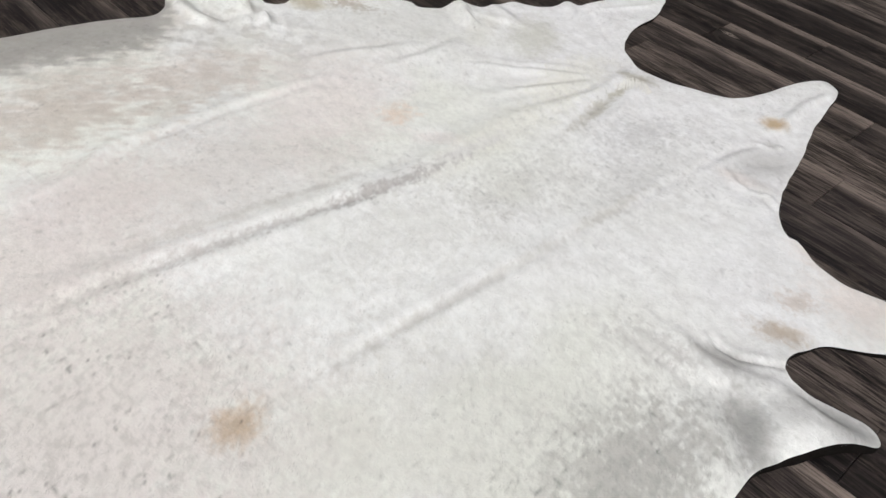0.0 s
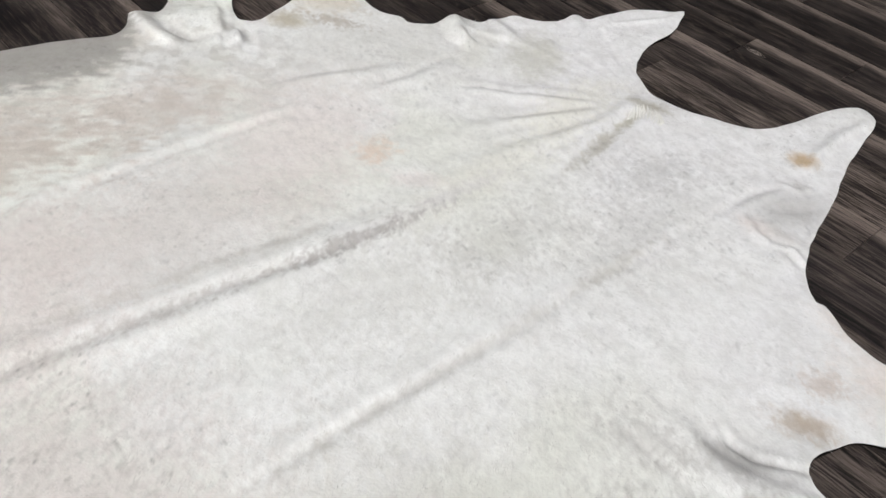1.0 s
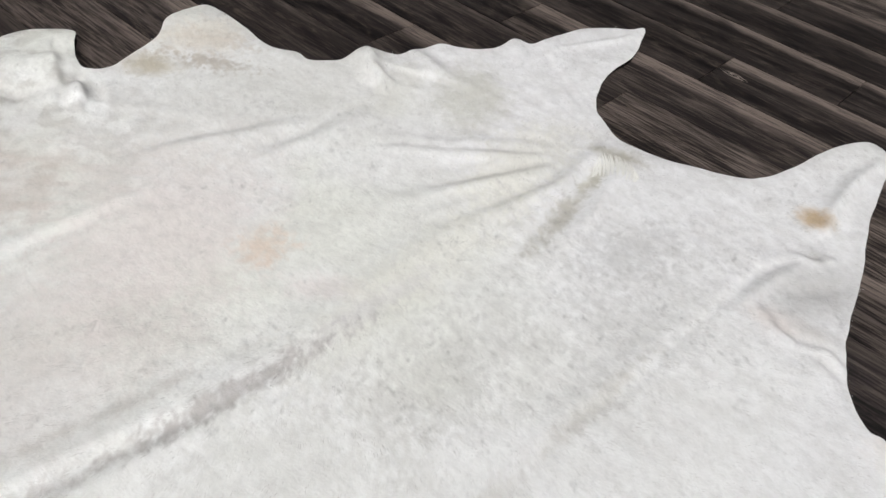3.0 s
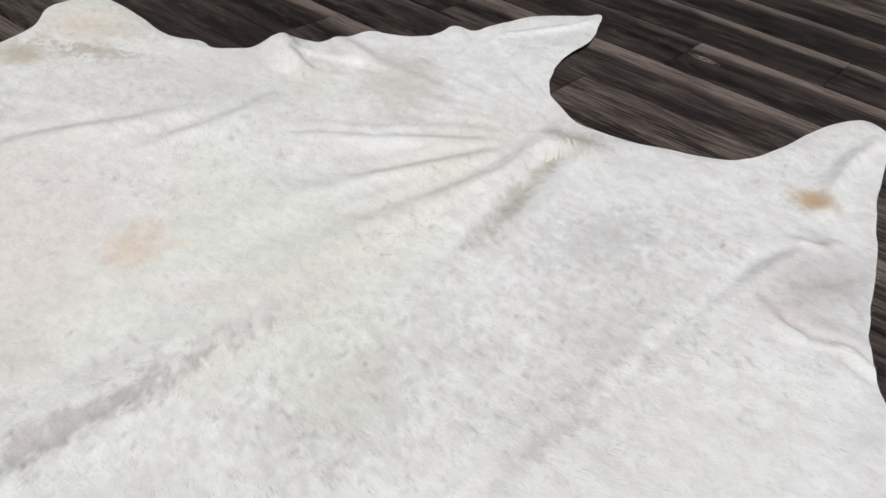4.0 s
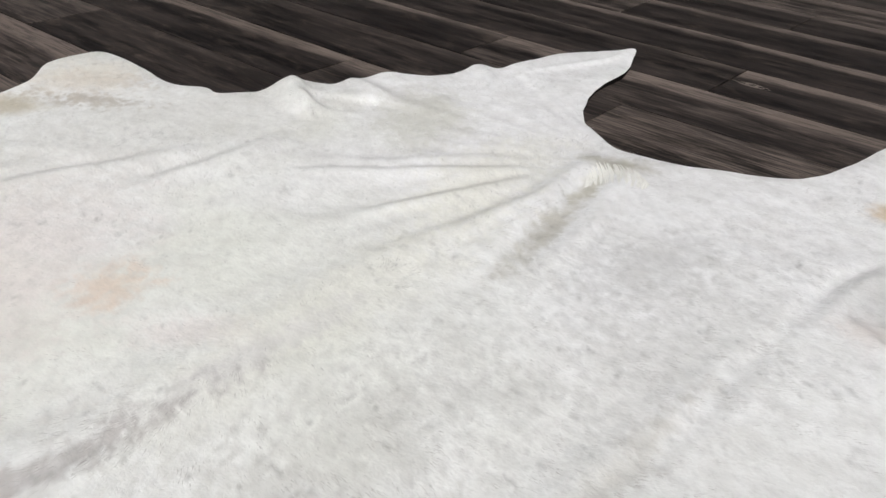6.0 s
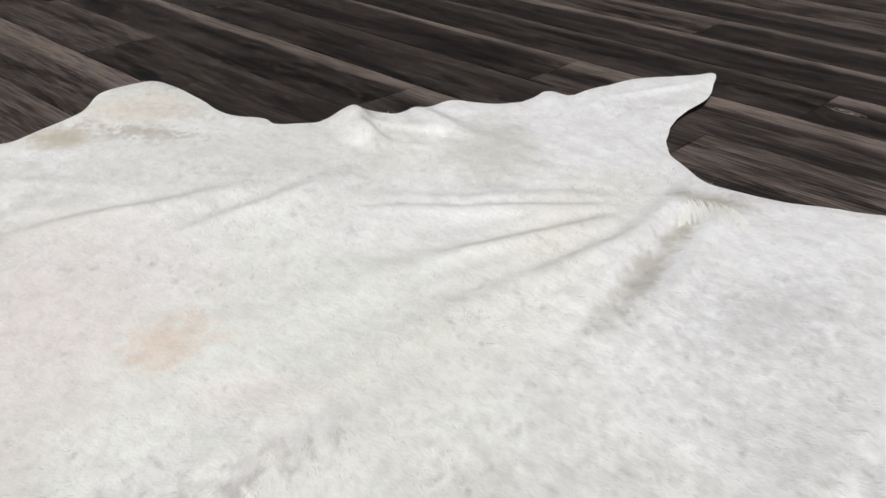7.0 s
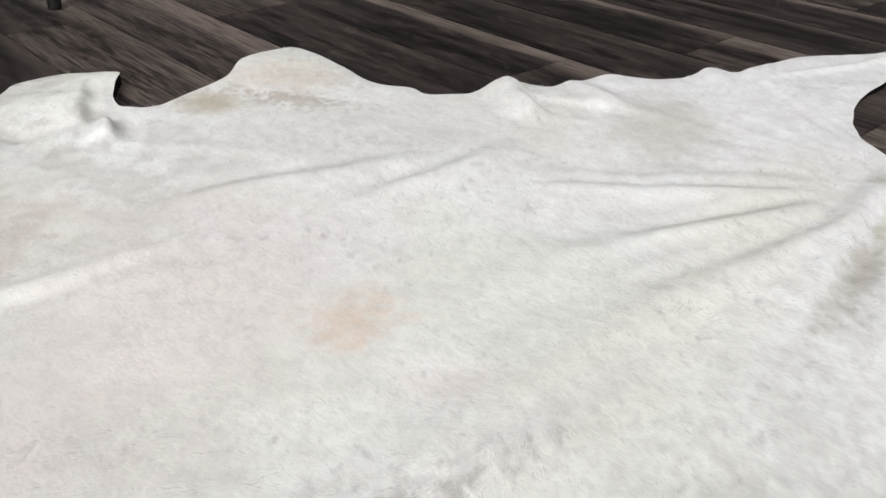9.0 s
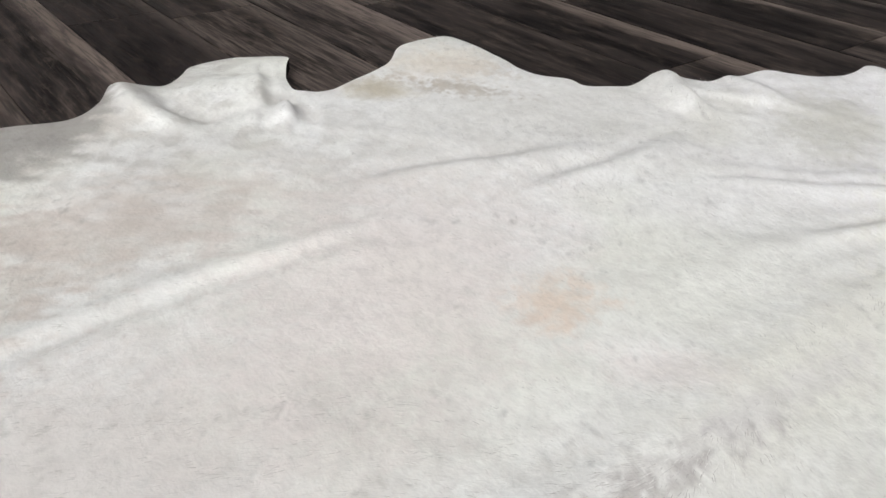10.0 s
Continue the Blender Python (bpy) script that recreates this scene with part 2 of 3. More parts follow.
FAR_RUMP = ((0.700, 0.540), (0.720, 0.524), (0.815, 0.508), (0.844, 0.468), (0.912, 0.424), (0.983, 0.424), (1.003, 0.385), (1.090, 0.374),
            (1.166, 0.362), (1.234, 0.324), (1.256, 0.280), (1.292, 0.262), (1.157, 0.202), (1.064, 0.193), (0.977, 0.168))
TAIL_BAY = ((0.904, 0.125), (0.873, 0.088), (0.845, 0.010), (0.864, -0.080), (0.899, -0.150), (0.932, -0.204), (0.970, -0.235), (1.050, -0.258))
NEAR_RUMP = ((1.172, -0.278), (1.229, -0.301), (1.268, -0.335), (1.246, -0.386), (1.116, -0.417), (1.003, -0.444), (0.849, -0.497),
             (0.754, -0.521), (0.658, -0.551), (0.580, -0.588), (0.522, -0.644), (0.523, -0.668))
NEAR_HIND = ((0.497, -0.739), (0.493, -0.807), (0.516, -0.883), (0.530, -0.960), (0.490, -1.010), (0.430, -1.005), (0.361, -0.958),
             (0.291, -0.875), (0.242, -0.853), (0.180, -0.843))
NEAR_PAW = ((0.150, -0.866), (0.141, -0.922), (0.156, -0.981), (0.163, -1.016), (0.149, -1.043), (0.125, -1.051), (0.082, -1.019),
            (0.017, -0.989), (-0.045, -0.961), (-0.104, -0.942))
SHOULDERS = ((-0.20, -0.95), (-0.50, -0.975), (-0.85, -0.93), (-1.10, -0.86), (-1.25, -0.62), (-1.38, -0.30), (-1.50, -0.12),
             (-1.50, 0.14), (-1.38, 0.34), (-1.25, 0.64), (-1.12, 0.88))


def spline(points, steps):
    """A closed smooth line through the points."""
    p = np.array(points, float)
    t = np.linspace(0, 1, steps, endpoint=False)[None, :, None]
    a, b, c, d = (np.roll(p, k, axis=0)[:, None] for k in (1, 0, -1, -2))
    return (0.5 * (2 * b + (c - a) * t + (2 * a - 5 * b + 4 * c - d) * t**2 + (3 * b - a - 3 * c + d) * t**3)).reshape(-1, 2)


def smoothstep(v, low, high):
    u = np.clip((v - low) / (high - low), 0, 1)
    return u * u * (3 - 2 * u)


def value_noise(x, y, seed):
    """Smooth noise from 0 to 1 on a unit lattice."""
    table = np.random.RandomState(seed).rand(256, 256)
    xi, yi = np.floor(x).astype(int), np.floor(y).astype(int)
    u, v = x - xi, y - yi
    u, v = u * u * (3 - 2 * u), v * v * (3 - 2 * v)
    at = lambda i, j: table[(xi + i) % 256, (yi + j) % 256]
    return (at(0, 0) * (1 - u) + at(1, 0) * u) * (1 - v) + (at(0, 1) * (1 - u) + at(1, 1) * u) * v


def fractal(x, y, scale, seed, octaves=4):
    out, weight, total = 0.0, 1.0, 0.0
    for k in range(octaves):
        out = out + weight * value_noise(x * scale * 2**k + 17.3 * k, y * scale * 2**k + 5.1 * k, seed + k)
        total += weight
        weight *= 0.5
    return out / total


def along(x, y, line):
    """Distance to a line of points, the side it lies on (+ left) and how far along it (0 to 1)."""
    best, side, run = np.full(x.shape, 9.0), np.zeros(x.shape), np.zeros(x.shape)
    line = np.array(line, float)
    lengths = np.hypot(*np.diff(line, axis=0).T)
    done = 0.0
    for (ax, ay), (bx, by), length in zip(line[:-1], line[1:], lengths):
        ux, uy = (bx - ax) / length, (by - ay) / length
        s = np.clip((x - ax) * ux + (y - ay) * uy, 0, length)
        dx, dy = x - ax - s * ux, y - ay - s * uy
        d = np.hypot(dx, dy)
        near = d < best
        best = np.where(near, d, best)
        side = np.where(near, np.sign(ux * dy - uy * dx), side)
        run = np.where(near, (done + s) / lengths.sum(), run)
        done += length
    return best, side, run


# Folds: the line of the crest, its width, its height, and the share of the width on the side with the smaller y.
FOLDS = (
    (((-1.00, 0.075), (-0.79, 0.085), (-0.52, 0.070), (-0.27, 0.040), (-0.04, 0.010), (0.10, 0.006)), 0.034, 0.0058, 0.45),
    (((-0.90, 0.030), (-0.65, 0.022), (-0.32, -0.022), (-0.05, -0.035)), 0.026, 0.0040, 0.6),
    (((0.02, 0.02), (0.16, 0.030), (0.39, 0.030), (0.60, 0.030)), 0.060, 0.0060, 0.6),
    (((-0.66, -0.325), (-0.54, -0.328), (-0.34, -0.328), (-0.14, -0.332), (0.12, -0.34), (0.28, -0.33)), 0.030, 0.0024, 0.45),
    (((-0.52, 0.440), (-0.40, 0.442), (-0.25, 0.446), (-0.10, 0.440), (0.05, 0.436)), 0.020, 0.0032, 0.5),
    (((0.600, 0.450), (0.622, 0.505), (0.662, 0.585)), 0.032, 0.0220, 0.42),
    (((0.728, 0.415), (0.738, 0.460), (0.748, 0.530)), 0.024, 0.0075, 0.5),
    (((0.52, 0.420), (0.44, 0.392), (0.36, 0.386), (0.27, 0.398)), 0.036, 0.0075, 0.55),
    (((0.36, 0.450), (0.26, 0.476), (0.12, 0.520)), 0.034, 0.0052, 0.55),
    (((0.425, 0.292), (0.50, 0.240), (0.60, 0.132), (0.69, 0.055)), 0.026, 0.0034, 0.6),
    (((0.43, 0.126), (0.56, 0.072), (0.66, 0.040)), 0.026, 0.0042, 0.6),
    (((0.45, 0.018), (0.58, 0.010), (0.68, 0.008)), 0.024, 0.0040, 0.6),
    (((0.46, -0.045), (0.57, -0.020), (0.69, 0.005), (0.80, 0.020)), 0.022, 0.0080, 0.45),
    (((0.50, -0.105), (0.60, -0.090), (0.72, -0.060), (0.80, -0.045)), 0.022, 0.0060, 0.5),
    (((0.62, -0.350), (0.38, -0.352), (0.12, -0.338)), 0.024, 0.0025, 0.5),
    (((0.118, -0.690), (0.105, -0.750), (0.170, -0.840)), 0.018, 0.0015, 0.5),
    (((-0.010, -0.600), (-0.010, -0.780)), 0.022, 0.0025, 0.5),
    (((0.617, -0.385), (0.700, -0.395), (0.780, -0.405), (0.835, -0.420)), 0.022, 0.0035, 0.4),
    (((0.63, -0.405), (0.595, -0.47), (0.645, -0.55)), 0.018, 0.0050, 0.5),
    (((0.612, -0.520), (0.585, -0.590)), 0.014, 0.0080, 0.5),
    (((0.91, -0.402), (0.985, -0.380), (1.09, -0.372), (1.20, -0.380)), 0.018, 0.0120, 0.35),
    (((0.800, -0.398), (0.812, -0.424), (0.846, -0.440)), 0.013, 0.0090, 0.5),
    (((0.060, -0.650), (0.045, -0.735), (0.062, -0.800), (0.110, -0.875)), 0.042, 0.0100, 0.68),
    (((-0.50, 0.448), (-0.565, 0.405), (-0.63, 0.365), (-0.74, 0.335)), 0.028, 0.0080, 0.5),
    (((0.11, 0.715), (0.18, 0.630), (0.24, 0.560)), 0.022, 0.0022, 0.4),
    (((-0.05, -0.800), (-0.095, -0.865), (-0.165, -0.930)), 0.034, 0.0100, 0.5),
    (((0.10, -0.880), (0.085, -0.960), (0.10, -1.02)), 0.026, 0.0090, 0.5),
    (((-0.085, 0.985), (-0.075, 0.900), (-0.045, 0.800)), 0.034, 0.0065, 0.30),
    (((0.070, 0.800), (0.088, 0.850), (0.120, 0.915)), 0.042, 0.0115, 0.20),
    (((0.088, 0.735), (0.100, 0.760), (0.108, 0.790)), 0.019, 0.0095, 0.20),
    (((-0.154, 0.830), (-0.110, 0.910), (-0.070, 0.975)), 0.045, 0.0052, 0.5),
    (((-0.62, 0.870), (-0.40, 0.872), (-0.20, 0.845)), 0.050, 0.0030, 0.5),
    (((0.98, 0.425), (0.95, 0.370), (0.90, 0.33)), 0.022, 0.0048, 0.5),
    (((1.25, 0.250), (1.156, 0.292), (1.06, 0.322), (1.03, 0.330)), 0.014, 0.0050, 0.5),
)
# Sharp creases: line, width, depth.
CREASES = (
    (((0.575, 0.470), (0.54, 0.444), (0.47, 0.420), (0.40, 0.407), (0.34, 0.408), (0.25, 0.424)), 0.0190, 0.0075),
    (((0.36, 0.472), (0.26, 0.498), (0.13, 0.541), (0.06, 0.56)), 0.0170, 0.0052),
    (((0.605, 0.445), (0.55, 0.372), (0.495, 0.291)), 0.0045, 0.0022),
    (((0.43, 0.303), (0.485, 0.279), (0.535, 0.212), (0.61, 0.150), (0.69, 0.067)), 0.0120, 0.0052),
    (((0.42, 0.152), (0.505, 0.116), (0.575, 0.088), (0.67, 0.055)), 0.0135, 0.0050),
    (((0.44, 0.042), (0.56, 0.030), (0.68, 0.026)), 0.0120, 0.0042),
    (((0.46, -0.082), (0.552, -0.046), (0.642, -0.028), (0.745, -0.010)), 0.0210, 0.0070),
    (((0.02, -0.016), (-0.13, -0.008), (-0.25, 0.006), (-0.36, 0.022), (-0.50, 0.036), (-0.65, 0.036), (-0.90, 0.040)), 0.0160, 0.0036),
    (((-0.20, 0.045), (-0.42, 0.070), (-0.70, 0.105)), 0.0180, 0.0032),
    (((0.28, -0.347), (0.004, -0.359), (-0.136, -0.352), (-0.337, -0.348), (-0.54, -0.349), (-0.68, -0.342)), 0.0140, 0.0055),
    (((0.62, -0.362), (0.50, -0.366), (0.376, -0.368), (0.20, -0.355)), 0.0140, 0.0038),
    (((0.122, -0.700), (0.101, -0.742), (0.108, -0.775), (0.165, -0.855)), 0.0075, 0.0110),
    (((0.06, -0.560), (-0.017, -0.613), (-0.018, -0.781)), 0.0140, 0.0045),
    (((0.575, -0.368), (0.713, -0.372), (0.80, -0.402)), 0.0140, 0.0075),
    (((0.70, -0.430), (0.76, -0.470), (0.82, -0.490)), 0.0200, 0.0040),
    (((0.617, -0.443), (0.610, -0.490), (0.636, -0.540)), 0.0120, 0.0090),
    (((0.605, -0.520), (0.585, -0.585)), 0.0110, 0.0090),
    (((0.80, -0.402), (0.82, -0.420), (0.835, -0.440)), 0.0130, 0.0100),
    (((0.638, 0.530), (0.640, 0.480), (0.660, 0.432), (0.690, 0.388)), 0.0180, 0.0200),
    (((0.765, 0.449), (0.795, 0.439), (0.840, 0.411)), 0.0080, 0.0070),
    (((0.850, 0.386), (0.846, 0.368), (0.842, 0.346)), 0.0060, 0.0050),
    (((1.105, 0.372), (1.062, 0.340), (1.156, 0.308), (1.243, 0.265)), 0.0070, 0.0060),
    (((-0.010, 0.955), (-0.028, 0.885), (0.0, 0.800)), 0.0220, 0.0140),
    (((0.170, 0.880), (0.130, 0.830), (0.105, 0.795)), 0.0150, 0.0080),
    (((0.140, 0.790), (0.124, 0.750), (0.108, 0.720)), 0.0110, 0.0090),
    (((0.04, 0.418), (-0.10, 0.420), (-0.25, 0.424), (-0.45, 0.416), (-0.56, 0.375), (-0.70, 0.310)), 0.0150, 0.0055),
    (((0.035, -0.795), (-0.012, -0.865), (-0.080, -0.928)), 0.0270, 0.0160),
    (((0.125, -0.890), (0.112, -0.960), (0.130, -1.010)), 0.0300, 0.0070),
)
# Places where the stiff hide stands off the floor: centre, reach, height.
LIFTS = ((0.705, 0.440, 0.050, 0.007), (1.27, 0.27, 0.06, 0.010), (1.10, 0.21, 0.08, 0.004), (0.68, 0.58, 0.05, 0.003), (-0.075, 0.975, 0.045, 0.012), (0.18, 0.95, 0.06, 0.013), (0.085, 0.775, 0.040, 0.004), (0.05, 0.925, 0.05, 0.010), (-0.10, 0.905, 0.050, 0.010),
         (0.14, 0.85, 0.04, 0.012), (0.46, 0.92, 0.10, 0.007), (0.04, -0.955, 0.08, 0.026), (0.12, -1.03, 0.04, 0.010), (0.03, -0.985, 0.07, 0.012), (-0.12, -0.93, 0.09, 0.012),
         (1.24, -0.34, 0.07, 0.012), (0.20, -0.84, 0.05, 0.010), (0.40, -0.98, 0.10, 0.010), (0.98, 0.42, 0.04, 0.004), (0.83, 0.50, 0.05, 0.005),
         (0.57, 0.61, 0.05, 0.006), (0.52, -0.66, 0.04, 0.008))
PELT = 0.003


def hide_height(x, y):
    """Height of the underside over the floor."""
    z = 0.0030 + 0.0020 * smoothstep(fractal(x, y, 5.0, 40, 3), 0.45, 0.75)
    wob = 0.018 * (fractal(x, y, 7.0, 51, 2) - 0.5)
    for line, width, high, share in FOLDS:
        d, side, run = along(x + wob, y - wob, line)
        near = np.where(side * np.sign(line[-1][0] - line[0][0] + 1e-9) > 0, width * 2 * (1 - share), width * 2 * share)
        taper = np.sqrt(np.clip(np.minimum(run, 1 - run) * 4, 0, 1))
        z = z + (1.0 + 0.6 * smoothstep(y, 0.60, 0.75)) * high * (0.35 + 0.65 * taper) * np.exp(-((d / near) ** 2) * 1.6)
    for line, width, deep in CREASES:
        d, side, run = along(x + 0.4 * wob, y - 0.4 * wob, line)
        taper = np.sqrt(np.clip(np.minimum(run, 1 - run) * 3, 0, 1))
        z = z - deep * taper * np.exp(-((d / width) ** 2)) + 0.35 * deep * taper * np.exp(-((d / (2.6 * width)) ** 2))
    for cx, cy, reach, high in LIFTS:
        z = z + high * np.exp(-(((x - cx) ** 2 + (y - cy) ** 2) / reach**2))
    # wrinkles that fan out from where the tail was
    bearing, reach = np.arctan2(y, 0.80 - x), np.hypot(x - 0.80, y)
    fan = smoothstep(reach, 0.05, 0.22) * (1 - smoothstep(reach, 0.45, 0.80)) * np.where(y > 0, 1.0, 0.45) * smoothstep(x, -0.1, 0.25)
    z = z + 0.006 * np.minimum(reach / 0.35, 1.0) * fan * (value_noise(bearing * 6.5 + 9.0, reach * 3.0, 230) - 0.3)
    z = z + 0.003 * fan * (value_noise(bearing * 15.0 + 30.0, reach * 5.0, 231) - 0.4)
    ripple = smoothstep(fractal(x, y, 2.2, 63, 2), 0.5, 0.75)
    z = z + 0.0024 * ripple * (value_noise(x * 11 + 3 * y, y * 30 - 4 * x, 71) - 0.2)
    z = z + 0.0022 * (fractal(x, y, 24.0, 200, 3) - 0.5) + 0.0035 * (fractal(x * 0.7 - y * 0.5, y * 1.3 + x * 0.5, 9.0, 210, 2) - 0.5)
    # the far rump and hind leg lie flatter
    z = z - 0.0065 * smoothstep(x, 0.35, 0.60) * smoothstep(y, 0.10, 0.30)
    return np.maximum(z, 0.0006)


WHITE, CREAM, PINK = (0.852, 0.862, 0.855), (0.815, 0.832, 0.78), (0.785, 0.725, 0.71)
# Coat markings, some standing in for shade: centre, two reaches, turn, raggedness, colour, strength.
MARKS_AND_SHADE = (
    (-0.78, 0.18, 0.36, 0.24, 10, 0.5, (0.72, 0.66, 0.645), 0.75), (-0.56, 0.64, 0.40, 0.19, -8, 1.2, (0.69, 0.645, 0.60), 0.62), (-0.60, 0.60, 0.34, 0.15, -8, 1.4, (0.50, 0.44, 0.39), 0.5),
    # (-0.36, 0.23): light falling off towards the shoulders, put into the colour
    (-0.16, 0.60, 0.30, 0.15, -20, 0.8, (0.72, 0.675, 0.64), 0.55), (-0.25, 0.58, 0.22, 0.11, 0, 1.4, (0.55, 0.49, 0.445), 0.45), (-0.36, 0.23, 0.38, 0.21, 0, 0.6, (0.66, 0.62, 0.595), 0.62), (-0.60, -0.50, 0.36, 0.26, 0, 0.9, (0.70, 0.69, 0.655), 0.5),
    (-0.90, -0.25, 0.42, 0.42, 0, 0.7, (0.68, 0.63, 0.615), 0.8), (-0.62, 0.30, 0.22, 0.13, 10, 0.7, (0.69, 0.635, 0.62), 0.6), (0.0, 0.33, 0.30, 0.20, 30, 0.6, PINK, 0.65), (0.115, 0.065, 0.09, 0.035, -50, 0.8, (0.78, 0.71, 0.69), 0.45),
    (-0.62, 0.905, 0.18, 0.06, -8, 0.8, (0.50, 0.43, 0.37), 0.6), (-0.13, 0.865, 0.06, 0.06, 0, 0.9, (0.56, 0.52, 0.46), 0.55),
    (0.109, 0.200, 0.056, 0.048, 0, 1.2, (0.72, 0.585, 0.475), 0.65), (0.931, -0.368, 0.044, 0.038, -40, 0.5, (0.56, 0.415, 0.25), 0.92),
    (-0.698, -0.360, 0.060, 0.046, 20, 0.8, (0.52, 0.39, 0.27), 0.85), (0.257, 0.785, 0.070, 0.050, -50, 0.6, (0.47, 0.42, 0.31), 0.8),
    (0.360, 0.735, 0.100, 0.034, -59, 1.5, (0.42, 0.37, 0.31), 0.8), (0.430, 0.790, 0.080, 0.035, -59, 1.6, (0.50, 0.44, 0.38), 0.5), (0.41, 0.82, 0.11, 0.10, 0, 0.7, (0.76, 0.70, 0.61), 0.6),
    (0.350, -0.768, 0.050, 0.040, -40, 1.3, (0.55, 0.46, 0.40), 0.6), (0.238, -0.795, 0.070, 0.040, -62, 1.0, (0.47, 0.38, 0.29), 0.8),
    (0.47, -0.86, 0.12, 0.14, 0, 0.6, (0.79, 0.70, 0.65), 0.6), (0.53, -0.70, 0.07, 0.06, 0, 0.8, (0.74, 0.64, 0.58), 0.4),
    # grey mottling; the last two paint shade in the near paw's trough and tip
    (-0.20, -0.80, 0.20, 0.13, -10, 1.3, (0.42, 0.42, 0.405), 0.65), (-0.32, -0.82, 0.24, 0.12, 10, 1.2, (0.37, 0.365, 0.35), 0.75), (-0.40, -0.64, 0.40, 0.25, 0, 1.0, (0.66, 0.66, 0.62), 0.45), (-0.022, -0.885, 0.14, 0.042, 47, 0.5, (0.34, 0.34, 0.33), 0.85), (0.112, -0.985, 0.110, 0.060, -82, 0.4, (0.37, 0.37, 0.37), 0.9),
    # first: shade in the hollow beside the near paw, painted grey
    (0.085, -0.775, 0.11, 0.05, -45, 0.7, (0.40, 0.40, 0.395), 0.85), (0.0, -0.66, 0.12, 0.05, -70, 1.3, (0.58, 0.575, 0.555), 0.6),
    (0.72, 0.31, 0.15, 0.085, 40, 0.8, (0.56, 0.56, 0.50), 0.7), (0.60, 0.42, 0.12, 0.05, 30, 0.7, (0.70, 0.70, 0.635), 0.4),
    # first: wide grey tint that dims the far hind side, shade as colour
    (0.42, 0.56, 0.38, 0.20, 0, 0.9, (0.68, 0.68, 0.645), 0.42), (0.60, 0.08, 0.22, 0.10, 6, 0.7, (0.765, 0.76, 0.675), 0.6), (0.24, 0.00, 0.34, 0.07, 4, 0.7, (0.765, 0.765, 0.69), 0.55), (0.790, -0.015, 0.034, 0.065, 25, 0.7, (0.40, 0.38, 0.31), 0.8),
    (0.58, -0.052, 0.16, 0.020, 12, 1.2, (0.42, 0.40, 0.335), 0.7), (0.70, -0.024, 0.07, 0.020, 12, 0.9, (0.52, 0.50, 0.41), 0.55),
    (0.57, -0.19, 0.14, 0.070, -20, 1.5, (0.50, 0.50, 0.50), 0.45), (0.15, -0.17, 0.18, 0.09, 0, 1.6, (0.60, 0.60, 0.58), 0.5), (0.42, -0.30, 0.20, 0.09, 0, 1.6, (0.64, 0.64, 0.63), 0.45),
    # spine: grey hair, with the crease's shade painted in along it
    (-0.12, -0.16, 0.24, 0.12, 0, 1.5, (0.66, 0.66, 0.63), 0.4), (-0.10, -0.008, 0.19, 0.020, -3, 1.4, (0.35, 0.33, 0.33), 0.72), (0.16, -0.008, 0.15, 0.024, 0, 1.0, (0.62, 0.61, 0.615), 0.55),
    # last: shade in the small dent of the rump, painted grey
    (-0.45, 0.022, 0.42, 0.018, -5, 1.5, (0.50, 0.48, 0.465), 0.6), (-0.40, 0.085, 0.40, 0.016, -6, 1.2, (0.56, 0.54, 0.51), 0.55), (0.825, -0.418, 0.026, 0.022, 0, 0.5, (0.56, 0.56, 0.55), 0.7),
    # first: haunch slope's shade as grey; last two: shade painted along a crease
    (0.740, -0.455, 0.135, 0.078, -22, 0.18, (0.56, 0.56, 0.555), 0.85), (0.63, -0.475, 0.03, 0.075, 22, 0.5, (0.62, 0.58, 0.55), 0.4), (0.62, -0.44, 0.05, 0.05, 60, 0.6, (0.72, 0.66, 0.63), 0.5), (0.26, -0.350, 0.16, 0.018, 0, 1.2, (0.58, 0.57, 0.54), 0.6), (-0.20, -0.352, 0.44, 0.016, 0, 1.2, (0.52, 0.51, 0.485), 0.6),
)


def coat_lie(x, y):
    """The way the hair lies: out from the rump, sideways over the belly, back along the flanks."""
    a = np.radians(np.interp(x, (-0.40, -0.10, 0.20, 0.60, 1.00), (152, 138, 86, 52, 30)))
    return np.arctan2(np.tanh(y / 0.06) * np.sin(a), np.cos(a))


